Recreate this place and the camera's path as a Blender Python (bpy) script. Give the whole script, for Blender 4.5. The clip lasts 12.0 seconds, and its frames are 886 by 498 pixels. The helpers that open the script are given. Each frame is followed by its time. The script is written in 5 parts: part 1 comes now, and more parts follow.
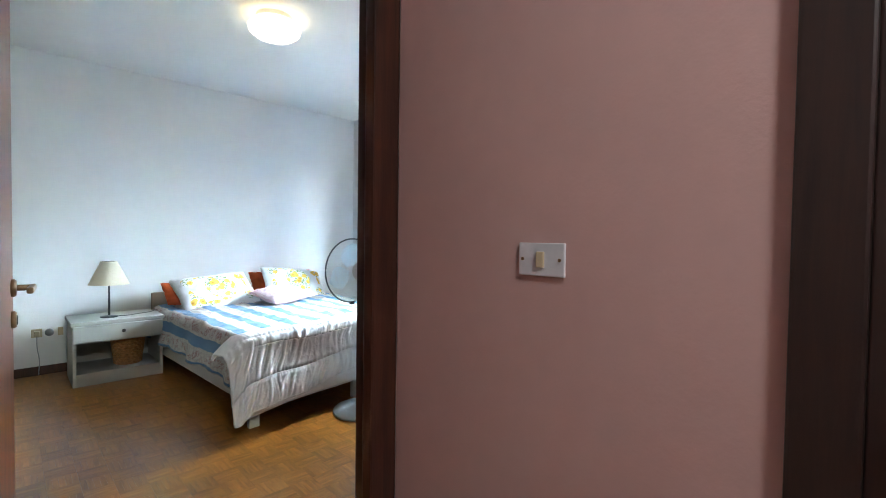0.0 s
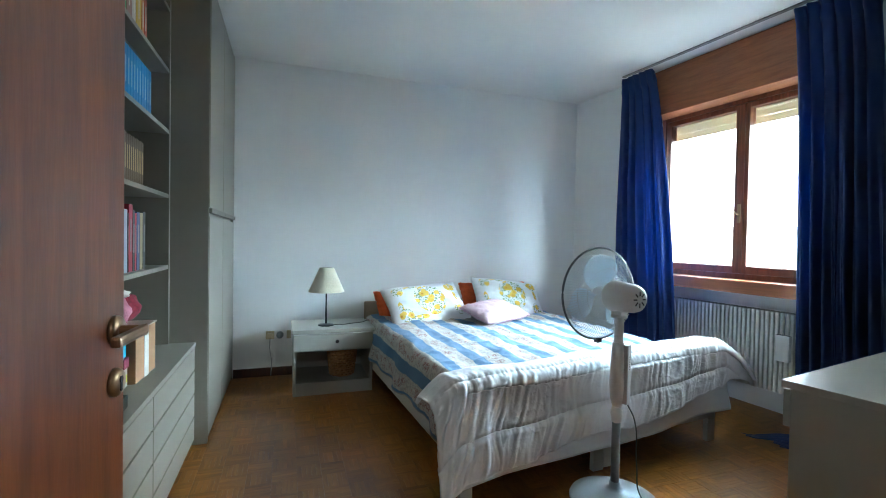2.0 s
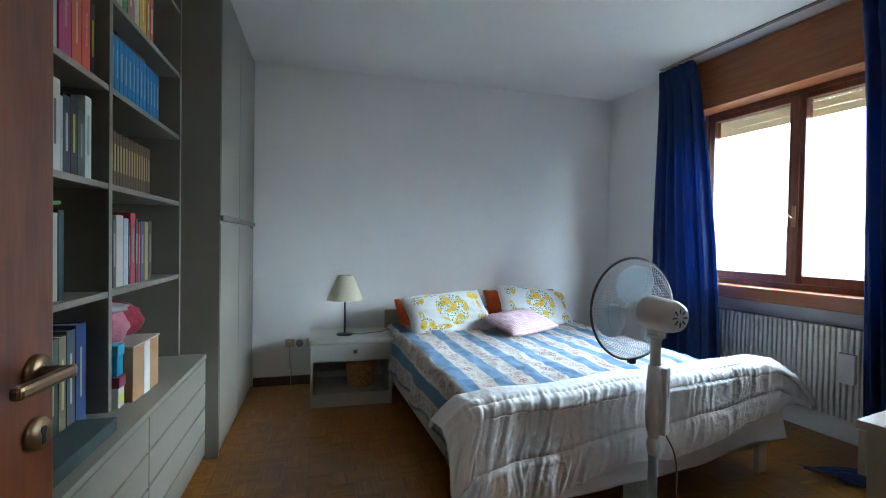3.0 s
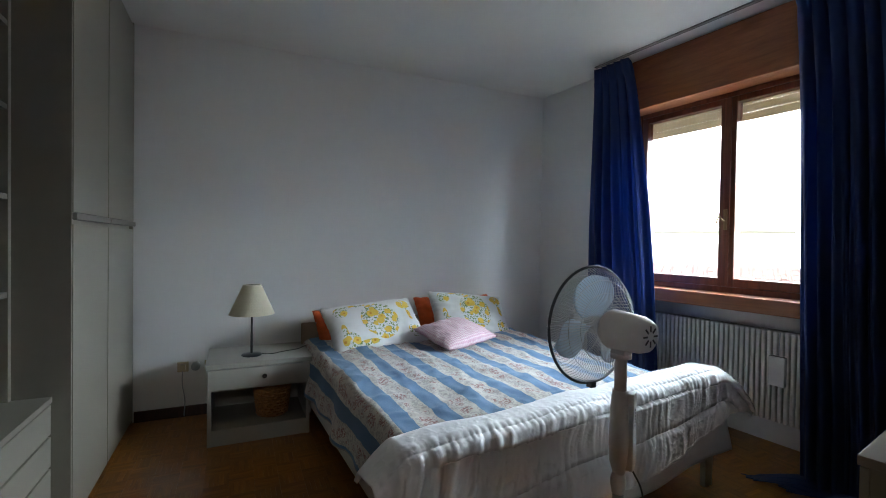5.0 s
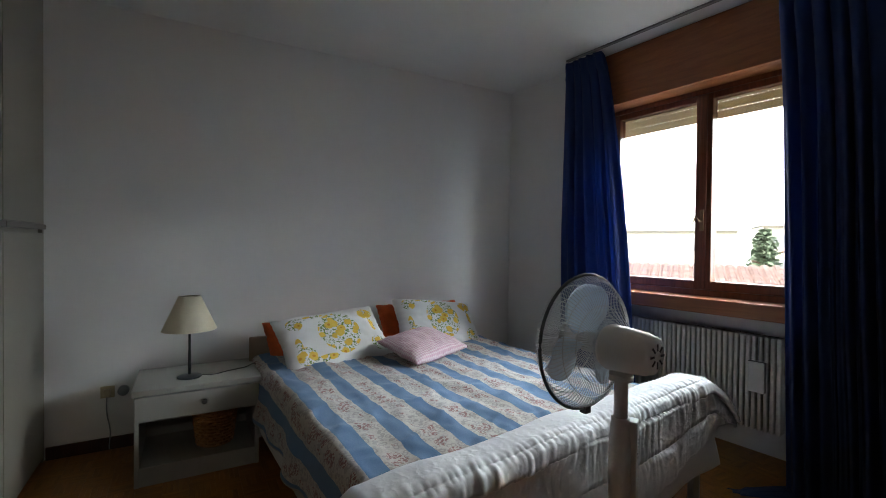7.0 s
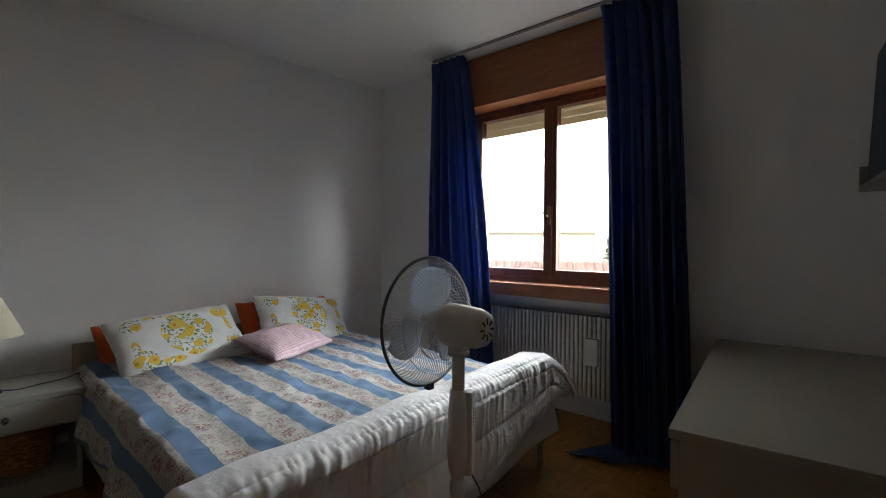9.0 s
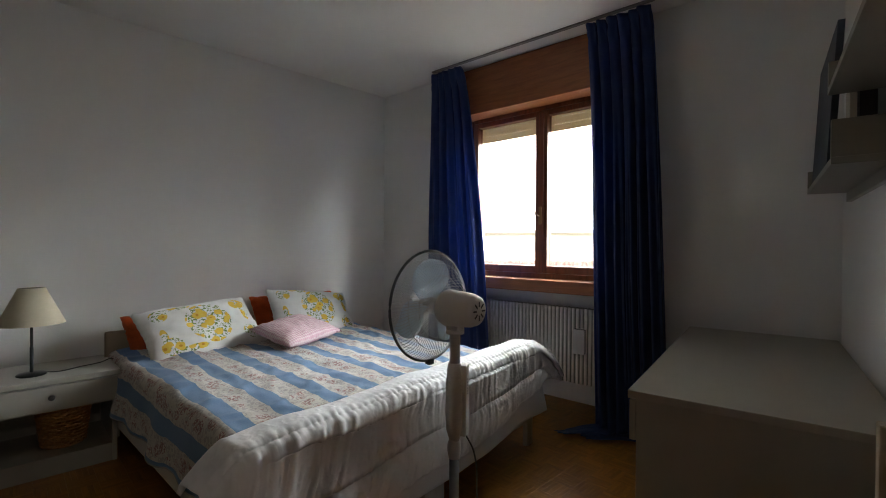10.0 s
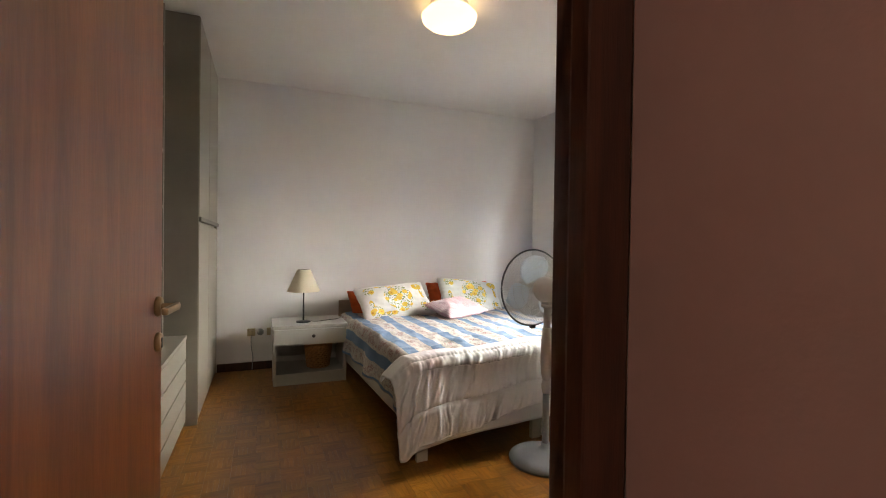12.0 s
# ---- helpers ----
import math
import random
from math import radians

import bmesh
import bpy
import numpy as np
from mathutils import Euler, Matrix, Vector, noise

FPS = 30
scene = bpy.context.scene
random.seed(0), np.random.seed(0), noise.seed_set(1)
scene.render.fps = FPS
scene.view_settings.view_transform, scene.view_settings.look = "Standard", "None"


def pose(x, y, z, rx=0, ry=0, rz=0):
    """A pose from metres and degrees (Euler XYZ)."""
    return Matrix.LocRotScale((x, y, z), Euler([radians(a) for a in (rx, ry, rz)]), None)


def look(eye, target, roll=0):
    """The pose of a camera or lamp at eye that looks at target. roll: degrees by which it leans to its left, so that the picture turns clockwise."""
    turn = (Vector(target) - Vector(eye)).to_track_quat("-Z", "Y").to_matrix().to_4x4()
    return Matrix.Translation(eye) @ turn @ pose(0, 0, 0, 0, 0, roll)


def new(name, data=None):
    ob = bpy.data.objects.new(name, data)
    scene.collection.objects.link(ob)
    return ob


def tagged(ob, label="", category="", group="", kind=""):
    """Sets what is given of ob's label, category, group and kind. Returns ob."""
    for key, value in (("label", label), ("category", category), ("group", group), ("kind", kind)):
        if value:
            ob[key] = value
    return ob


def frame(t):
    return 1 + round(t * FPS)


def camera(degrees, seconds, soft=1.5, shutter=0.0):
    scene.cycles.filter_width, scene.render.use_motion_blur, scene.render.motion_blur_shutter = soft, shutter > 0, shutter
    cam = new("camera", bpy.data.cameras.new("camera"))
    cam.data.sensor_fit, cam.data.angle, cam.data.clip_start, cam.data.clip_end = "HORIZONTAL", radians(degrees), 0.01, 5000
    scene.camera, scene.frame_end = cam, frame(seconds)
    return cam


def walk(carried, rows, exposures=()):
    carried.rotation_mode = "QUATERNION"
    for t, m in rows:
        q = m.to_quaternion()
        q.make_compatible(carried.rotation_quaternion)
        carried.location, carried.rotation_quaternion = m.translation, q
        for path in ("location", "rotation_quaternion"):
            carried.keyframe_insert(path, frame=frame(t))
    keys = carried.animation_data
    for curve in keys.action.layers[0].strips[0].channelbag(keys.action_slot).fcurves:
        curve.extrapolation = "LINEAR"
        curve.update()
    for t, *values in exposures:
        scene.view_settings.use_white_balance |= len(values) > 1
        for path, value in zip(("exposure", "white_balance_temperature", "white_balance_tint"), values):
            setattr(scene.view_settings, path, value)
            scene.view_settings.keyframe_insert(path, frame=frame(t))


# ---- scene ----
cam = camera(89.3, 12.0, soft=1.0)
PATH = [
    (0, (0.218, 0.097, 1.204), (1.612, 1.530, 1.152), 0.8),
    (0.3, (0.342, 0.228, 1.180), (1.634, 1.755, 1.141), 1.3),
    (0.5, (0.411, 0.324, 1.188), (1.630, 1.909, 1.141), 1.1),
    (0.8, (0.467, 0.474, 1.184), (1.571, 2.142, 1.144), 1.3),
    (1, (0.467, 0.575, 1.164), (1.506, 2.284, 1.127), 0.9),
    (1.5, (0.500, 0.814, 1.187), (1.334, 2.631, 1.146), 1.2),
    (2, (0.520, 0.991, 1.210), (1.177, 2.880, 1.168), 1.1),
    (2.5, (0.592, 1.067, 1.211), (1.124, 2.994, 1.174), 1.0),
    (3, (0.646, 1.131, 1.245), (1.166, 3.062, 1.209), 1.0),
    (3.5, (0.672, 1.205, 1.266), (1.277, 3.111, 1.228), 1.0),
    (5.5, (0.750, 1.602, 1.271), (1.614, 3.406, 1.243), 0.9),
    (6, (0.778, 1.693, 1.275), (1.654, 3.491, 1.251), 0.9),
    (6.5, (0.783, 1.736, 1.278), (1.700, 3.514, 1.257), 0.9),
    (6.7, (0.791, 1.750, 1.285), (1.734, 3.514, 1.261), 0.8),
    (8.3, (0.859, 1.712, 1.268), (2.146, 3.243, 1.250), 0.3),
    (8.5, (0.877, 1.697, 1.256), (2.202, 3.195, 1.240), 0.5),
    (9, (0.901, 1.647, 1.227), (2.295, 3.082, 1.211), 0.4),
    (9.5, (0.869, 1.590, 1.205), (2.272, 3.016, 1.191), 0.3),
    (10, (0.724, 1.462, 1.204), (2.120, 2.894, 1.191), 0.4),
    (10.5, (0.628, 1.315, 1.224), (1.900, 2.859, 1.207), 0.4),
    (11, (0.596, 1.089, 1.214), (1.600, 2.819, 1.191), 0.7),
    (11.5, (0.563, 0.854, 1.209), (1.354, 2.691, 1.186), 0.6),
    (12, (0.488, 0.557, 1.213), (1.232, 2.414, 1.189), 0.8),
]
EXPOSURES = [(0.0, 4.2, 5150, -3), (1.0, 4.2, 5000, -5), (1.5, 4.05, 5000, -6), (2.0, 3.5, 5050, -7), (2.5, 3.15, 5150, -3), (3.5, 2.8, 5350, -1), (5.5, 2.12, 5750, 4), (6.5, 1.9, 5950, 5), (8.5, 1.65, 6300, 8), (9.5, 1.82, 6450, 7), (11.0, 2.26, 6700, 7), (11.5, 2.32, 6750, 7), (12.0, 3.25, 7400, 12)]
walk(cam, [(t, look(eye, target, roll)) for t, eye, target, roll in PATH], EXPOSURES)

# ---- world and lights ----
world = bpy.data.worlds.new("world")
scene.world = world
world.use_nodes = True
wn = world.node_tree
sky = wn.nodes.new("ShaderNodeTexSky")
sky.sky_type, sky.sun_disc = "NISHITA", False
sky.sun_elevation, sky.sun_rotation = radians(48), radians(250)
sky.air_density, sky.dust_density = 1.0, 8.0
wn.nodes["Background"].inputs["Strength"].default_value = 0.15
wn.links.new(sky.outputs["Color"], wn.nodes["Background"].inputs["Color"])

sun_data = bpy.data.lights.new("sun", "SUN")
sun_data.energy, sun_data.angle, sun_data.color = 3.5, radians(12), (1.0, 0.96, 0.9)
sun = new("sun", sun_data)
sun.matrix_world = look((-30, -12, 40), (0, 0, 0))

# unseen lamp added above the street; stands in for sky light through the window
area = bpy.data.lights.new("window_sky_light", "AREA")
area.shape, area.size, area.size_y, area.energy, area.color = "RECTANGLE", 10.0, 4.8, 1330.0, (0.95, 0.98, 1.0)
window_light = new("window_sky_light", area)
window_light.matrix_world = look((9.3, 0.5, 5.25), (3.5, 3.55, 1.5))

# added warm lamp, unseen behind the camera; assumed from the hall wall's warm tone
hall_data = bpy.data.lights.new("added_hall_lamp", "AREA")
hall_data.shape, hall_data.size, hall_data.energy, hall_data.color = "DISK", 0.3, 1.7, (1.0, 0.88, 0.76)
added_hall_lamp = new("added_hall_lamp", hall_data)
added_hall_lamp.matrix_world = look((0.35, -0.75, 2.6), (0.45, -0.5, 0.0))
LAMP_GLOW = 0.28
HAZE = 1.8                      # glow of the white summer sky

# ---- materials ----
MATS = {}


def mat(name, color, rough=0.6, metal=0.0, vary=0.08, scale=6.0, bump=0.0, bump_scale=60.0, tint=None, island=0.0, sheen=0.0, coat=0.0):
    """Principled paint, cloth or wood with two scales of variation."""
    if name in MATS:
        return MATS[name]
    m = bpy.data.materials.new(name)
    m.use_nodes = True
    n, l = m.node_tree.nodes, m.node_tree.links
    b = n["Principled BSDF"]
    b.inputs["Roughness"].default_value, b.inputs["Metallic"].default_value = rough, metal
    b.inputs["Sheen Weight"].default_value = sheen
    b.inputs["Coat Weight"].default_value = coat
    tc = n.new("ShaderNodeTexCoord")
    big, fine = n.new("ShaderNodeTexNoise"), n.new("ShaderNodeTexNoise")
    big.inputs["Scale"].default_value, fine.inputs["Scale"].default_value = scale, scale * 9
    big.inputs["Detail"].default_value = 4
    for t in (big, fine):
        l.new(tc.outputs["Object"], t.inputs["Vector"])
    add = n.new("ShaderNodeMath")
    add.operation = "MULTIPLY_ADD"
    l.new(fine.outputs["Fac"], add.inputs[0])
    add.inputs[1].default_value = 0.4
    l.new(big.outputs["Fac"], add.inputs[2])
    ramp = n.new("ShaderNodeMapRange")
    ramp.inputs["From Min"].default_value, ramp.inputs["From Max"].default_value = 0.45, 0.95
    l.new(add.outputs[0], ramp.inputs["Value"])
    mix = n.new("ShaderNodeMix")
    mix.data_type = "RGBA"
    dark = tint or tuple(c * (1 - 2 * vary) for c in color)
    mix.inputs[6].default_value, mix.inputs[7].default_value = (*dark, 1), (*color, 1)
    l.new(ramp.outputs[0], mix.inputs[0])
    out = mix.outputs[2]
    if island:
        geo, hsv, info, rnd = n.new("ShaderNodeNewGeometry"), n.new("ShaderNodeHueSaturation"), n.new("ShaderNodeObjectInfo"), n.new("ShaderNodeMath")
        rnd.operation = "ADD"
        l.new(geo.outputs["Random Per Island"], rnd.inputs[0])
        l.new(info.outputs["Random"], rnd.inputs[1])
        v = n.new("ShaderNodeMapRange")
        v.inputs["From Max"].default_value = 2.0
        v.inputs["To Min"].default_value, v.inputs["To Max"].default_value = 1 - island, 1 + island
        l.new(rnd.outputs[0], v.inputs["Value"])
        l.new(v.outputs[0], hsv.inputs["Value"])
        l.new(out, hsv.inputs["Color"])
        out = hsv.outputs["Color"]
    l.new(out, b.inputs["Base Color"])
    if bump:
        tex, bp = n.new("ShaderNodeTexNoise"), n.new("ShaderNodeBump")
        tex.inputs["Scale"].default_value, tex.inputs["Detail"].default_value = bump_scale, 3
        l.new(tc.outputs["Object"], tex.inputs["Vector"])
        bp.inputs["Strength"].default_value, bp.inputs["Distance"].default_value = bump, 0.004
        l.new(tex.outputs["Fac"], bp.inputs["Height"])
        l.new(bp.outputs["Normal"], b.inputs["Normal"])
    MATS[name] = m
    return m


def wood(name, dark, light, rough=0.4, axis="Z", scale=3.0, stretch=14.0, coat=0.2, island=0.0, tiled=False):
    """Stained wood with long grain along one axis."""
    if name in MATS:
        return MATS[name]
    m = bpy.data.materials.new(name)
    m.use_nodes = True
    n, l = m.node_tree.nodes, m.node_tree.links
    b = n["Principled BSDF"]
    b.inputs["Roughness"].default_value, b.inputs["Coat Weight"].default_value = rough, coat
    b.inputs["Coat Roughness"].default_value = 0.25
    tc, mp = n.new("ShaderNodeTexCoord"), n.new("ShaderNodeMapping")
    if tiled:
        shift, where = n.new("ShaderNodeObjectInfo"), n.new("ShaderNodeVectorMath")
        where.operation, where.inputs[1].default_value = "MULTIPLY_ADD", (1, 1, 1)
        spread = n.new("ShaderNodeMath")
        spread.operation, spread.inputs[1].default_value = "MULTIPLY", 37.0
        l.new(shift.outputs["Random"], spread.inputs[0])
        l.new(tc.outputs["UV"], where.inputs[0])
        l.new(spread.outputs[0], where.inputs[2])
        l.new(where.outputs[0], mp.inputs["Vector"])
        b.inputs["Specular IOR Level"].default_value = 0.35
    else:
        l.new(tc.outputs["Object"], mp.inputs["Vector"])
    mp.inputs["Scale"].default_value = [1.0 if a == axis else stretch for a in "XYZ"]
    big, fine = n.new("ShaderNodeTexNoise"), n.new("ShaderNodeTexNoise")
    big.inputs["Scale"].default_value, big.inputs["Detail"].default_value, big.inputs["Distortion"].default_value = scale, 6, 0.6
    fine.inputs["Scale"].default_value, fine.inputs["Detail"].default_value = scale * 7, 3
    l.new(mp.outputs[0], big.inputs["Vector"])
    l.new(mp.outputs[0], fine.inputs["Vector"])
    add = n.new("ShaderNodeMath")
    add.operation = "MULTIPLY_ADD"
    add.inputs[1].default_value = 0.35
    l.new(fine.outputs["Fac"], add.inputs[0])
    l.new(big.outputs["Fac"], add.inputs[2])
    ramp = n.new("ShaderNodeValToRGB")
    ramp.color_ramp.elements[0].position, ramp.color_ramp.elements[0].color = 0.48, (*dark, 1)
    ramp.color_ramp.elements[1].position, ramp.color_ramp.elements[1].color = 0.86, (*light, 1)
    l.new(add.outputs[0], ramp.inputs["Fac"])
    out = ramp.outputs["Color"]
    if island:
        geo, hsv, info, rnd = n.new("ShaderNodeNewGeometry"), n.new("ShaderNodeHueSaturation"), n.new("ShaderNodeObjectInfo"), n.new("ShaderNodeMath")
        rnd.operation = "ADD"
        l.new(geo.outputs["Random Per Island"], rnd.inputs[0])
        l.new(info.outputs["Random"], rnd.inputs[1])
        v = n.new("ShaderNodeMapRange")
        v.inputs["From Max"].default_value = 2.0
        v.inputs["To Min"].default_value, v.inputs["To Max"].default_value = 1 - island, 1 + island
        l.new(rnd.outputs[0], v.inputs["Value"])
        l.new(v.outputs[0], hsv.inputs["Value"])
        l.new(out, hsv.inputs["Color"])
        out = hsv.outputs["Color"]
    l.new(out, b.inputs["Base Color"])
    bp = n.new("ShaderNodeBump")
    bp.inputs["Strength"].default_value, bp.inputs["Distance"].default_value = 0.12, 0.002
    l.new(fine.outputs["Fac"], bp.inputs["Height"])
    l.new(bp.outputs["Normal"], b.inputs["Normal"])
    MATS[name] = m
    return m


white_wall = mat("white_plaster", (0.80, 0.80, 0.79), 0.9, vary=0.02, scale=1.2, bump=0.15, bump_scale=90)
white_ceiling = mat("white_ceiling_paint", (0.82, 0.82, 0.80), 0.9, vary=0.02, scale=1.0, bump=0.1, bump_scale=80)
pink_wall = mat("pink_paint", (0.50, 0.335, 0.31), 0.85, vary=0.04, scale=2.0, bump=0.12, bump_scale=120)
lacquer = mat("greige_lacquer", (0.235, 0.218, 0.176), 0.36, vary=0.03, scale=3.0, bump=0.03, bump_scale=200)
lacquer_pale = mat("pale_grey_lacquer", (0.36, 0.352, 0.315), 0.38, vary=0.03, scale=3.0, bump=0.03, bump_scale=200)
# same greige lacquer as the other furniture, lightened for the brighter-lit desk
desk_lacquer_lit = mat("greige_lacquer_lit", (0.37, 0.345, 0.28), 0.34, vary=0.03, scale=3.0, bump=0.03, bump_scale=200)
dark_wood = wood("dark_walnut_stain", (0.020, 0.008, 0.005), (0.06, 0.021, 0.010), 0.35)
door_wood = wood("door_veneer", (0.130, 0.032, 0.007), (0.225, 0.062, 0.014), 0.36, stretch=9, scale=2.2)
window_wood = wood("window_wood", (0.10, 0.030, 0.013), (0.19, 0.060, 0.025), 0.35)
panel_wood = wood("shutter_box_veneer", (0.24, 0.074, 0.020), (0.33, 0.112, 0.034), 0.42, axis="Y")
parquet = wood("parquet_oak", (0.205, 0.078, 0.010), (0.335, 0.138, 0.020), 0.28, axis="X", scale=7.0, stretch=6.0, coat=0.16, island=0.34, tiled=True)
grout = mat("floor_bed", (0.14, 0.06, 0.02), 0.7)
blue_cloth = mat("blue_cotton", (0.014, 0.036, 0.15), 0.8, vary=0.1, scale=5, bump=0.25, bump_scale=500, sheen=0.1)
bn = blue_cloth.node_tree
trans, mixs = bn.nodes.new("ShaderNodeBsdfTranslucent"), bn.nodes.new("ShaderNodeMixShader")
trans.inputs["Color"].default_value, mixs.inputs[0].default_value = (0.04, 0.11, 0.36, 1), 0.26
bn.links.new(bn.nodes["Principled BSDF"].outputs[0], mixs.inputs[1])
bn.links.new(trans.outputs[0], mixs.inputs[2])
bn.links.new(mixs.outputs[0], bn.nodes["Material Output"].inputs["Surface"])
white_cloth = mat("white_cotton", (0.80, 0.80, 0.80), 0.9, vary=0.03, scale=4, bump=0.2, bump_scale=250, sheen=0.1)
grey_plastic = mat("grey_plastic", (0.30, 0.33, 0.35), 0.4, vary=0.03)
white_plastic = mat("white_plastic", (0.72, 0.72, 0.70), 0.35, vary=0.03)


# ---- mesh helpers ----
def obj(name, bm, material, parent=None, label="", smooth=False):
    me = bpy.data.meshes.new(name)
    bm.normal_update()
    if smooth:
        for f in bm.faces:
            f.smooth = True
    bm.to_mesh(me)
    bm.free()
    me.materials.append(material)
    ob = new(name, me)
    ob.parent = parent
    if label:
        ob["label"] = label
    return ob


def part(name, bm, material, parent, label="", smooth=False):
    return obj(name, bm, material, parent, label, smooth)


def thing(name, m, label, category, group="", kind=""):
    e = new(name)
    e.matrix_world = m
    return tagged(e, label, category, group, kind)


def add_box(bm, x0, x1, y0, y1, z0, z1, bevel=0.0, m=None, segments=2):
    r = bmesh.ops.create_cube(bm, size=1.0)
    v = r["verts"]
    bmesh.ops.scale(bm, vec=(x1 - x0, y1 - y0, z1 - z0), verts=v)
    bmesh.ops.translate(bm, vec=((x0 + x1) / 2, (y0 + y1) / 2, (z0 + z1) / 2), verts=v)
    if bevel:
        e = list({e for q in v for e in q.link_edges})
        g = bmesh.ops.bevel(bm, geom=e, offset=bevel, segments=segments, profile=0.6, affect="EDGES")
        v = [q for q in g["verts"] if q.is_valid] or v
    if m is not None:
        bmesh.ops.transform(bm, matrix=m, verts=v)
    return bm


def box(x0, x1, y0, y1, z0, z1, bevel=0.0, m=None):
    return add_box(bmesh.new(), x0, x1, y0, y1, z0, z1, bevel, m)


def lathe(profile, steps=32, bm=None, m=None):
    """Turned shape from (radius, height) pairs."""
    bm = bm or bmesh.new()
    rings = []
    for r, z in profile:
        if r < 1e-5:
            rings.append([bm.verts.new((0, 0, z))])
        else:
            rings.append([bm.verts.new((r * math.cos(2 * math.pi * k / steps), r * math.sin(2 * math.pi * k / steps), z)) for k in range(steps)])
    for a, b in zip(rings, rings[1:]):
        for k in range(steps):
            j = (k + 1) % steps
            if len(a) == 1 and len(b) == 1:
                continue
            if len(a) == 1:
                bm.faces.new((a[0], b[j], b[k]))
            elif len(b) == 1:
                bm.faces.new((a[k], a[j], b[0]))
            else:
                bm.faces.new((a[k], a[j], b[j], b[k]))
    if m is not None:
        bmesh.ops.transform(bm, matrix=m, verts=[v for ring in rings for v in ring])
    bmesh.ops.recalc_face_normals(bm, faces=bm.faces[:])
    return bm


def tube(points, radius, sides=8, bm=None, closed=False):
    """A round bar along points."""
    bm = bm or bmesh.new()
    pts = [Vector(p) for p in points]
    n = len(pts)
    rings = []
    up = Vector((0, 0, 1))
    for i, p in enumerate(pts):
        a = pts[(i - 1) % n] if (closed or i) else p
        b = pts[(i + 1) % n] if (closed or i < n - 1) else p
        d = (b - a).normalized()
        side = d.cross(up)
        if side.length < 1e-3:
            side = d.cross(Vector((0, 1, 0)))
        side.normalize()
        top = side.cross(d)
        rings.append([bm.verts.new(p + radius * (math.cos(2 * math.pi * k / sides) * side + math.sin(2 * math.pi * k / sides) * top)) for k in range(sides)])
    for i in range(n if closed else n - 1):
        a, b = rings[i], rings[(i + 1) % n]
        for k in range(sides):
            j = (k + 1) % sides
            bm.faces.new((a[k], a[j], b[j], b[k]))
    if not closed:
        bm.faces.new(rings[0][::-1])
        bm.faces.new(rings[-1])
    return bm


def prism(points, z0, z1, bm=None):
    """Upright solid over a floor polygon."""
    bm = bm or bmesh.new()
    lo = [bm.verts.new((x, y, z0)) for x, y in points]
    hi = [bm.verts.new((x, y, z1)) for x, y in points]
    n = len(points)
    bm.faces.new(lo[::-1])
    bm.faces.new(hi)
    for i in range(n):
        j = (i + 1) % n
        bm.faces.new((lo[i], lo[j], hi[j], hi[i]))
    bmesh.ops.recalc_face_normals(bm, faces=bm.faces[:])
    return bm


def structure(name, bm, material, label, category):
    return tagged(obj(name, bm, material), label, category, kind="structure")


# ---- plan ----
H = 2.70                        # ceiling height
XL, YB = -0.47, 5.134           # wall behind the bookcase, wall behind the beds
SLANT, TILT_W = 10.0, 5.0       # the door wall and the window wall stand askew
J = Vector((0.927, 1.176))      # inner edge of the striking jamb
U = Vector((math.cos(radians(SLANT)), math.sin(radians(SLANT))))
N = Vector((-U.y, U.x))
WALL = 0.13
DOOR_M = Matrix.Translation((J.x, J.y, 0)) @ pose(0, 0, 0, 0, 0, SLANT)
WIN_M = Matrix.Translation((3.605, 3.55, 0)) @ pose(0, 0, 0, 0, 0, TILT_W)  # x outward, y along the wall
HALL_M = Matrix.Translation((0.988, 1.066, 0)) @ pose(0, 0, 0, 0, 0, 1.2)   # hall wall, x into the wall
DOOR_W, DOOR_H = 0.79, 2.08


def on(s, d=0.0):
    """Point of the plan: s along the door wall from the jamb, d into the room."""
    p = J + s * U + d * N
    return (p.x, p.y)


def turned(bm, m):
    bmesh.ops.transform(bm, matrix=m, verts=bm.verts[:])
    return bm


s_left = (XL - J.x) / U.x
structure("floor", box(-2.2, 4.3, -2.4, YB + 0.1, -0.14, -0.004), grout, "dark bed under the oak mosaic parquet", "floor")
structure("ceiling", box(-2.2, 4.3, -2.4, YB + 0.15, H, H + 0.15), white_ceiling, "flat white painted ceiling over the bedroom", "ceiling")
structure("wall_north", box(XL - 0.15, 3.9, YB, YB + 0.15, -0.1, H), white_wall, "white plastered wall behind the beds", "wall")
structure("wall_west", box(XL - 0.15, XL, 0.8, YB, -0.1, H), white_wall, "white plastered wall behind the bookcase", "wall")

# window wall: opening, shutter box and radiator niche
WA, WB, SILL, HEAD = -0.68, 0.60, 0.955, 2.308
bm = bmesh.new()
add_box(bm, 0, 0.36, -2.2, WA, -0.1, H)
add_box(bm, 0, 0.36, WB, 1.59, -0.1, H)
add_box(bm, 0.27, 0.36, WA, WB, -0.1, SILL - 0.05)
add_box(bm, 0.28, 0.36, WA, WB, HEAD + 0.02, H)
structure("wall_east", turned(bm, WIN_M), white_wall, "white outer wall with window opening and radiator niche", "wall")

bm = prism([on(0.045, 0), on(3.1, 0), on(3.1, -WALL), on(0.045, -WALL)], -0.1, H)
prism([on(s_left, 0), on(-DOOR_W - 0.05, 0), on(-DOOR_W - 0.05, -WALL), on(s_left, -WALL)], -0.1, H, bm)
prism([on(-DOOR_W - 0.05, 0), on(0.045, 0), on(0.045, -WALL), on(-DOOR_W - 0.05, -WALL)], DOOR_H + 0.04, H, bm)
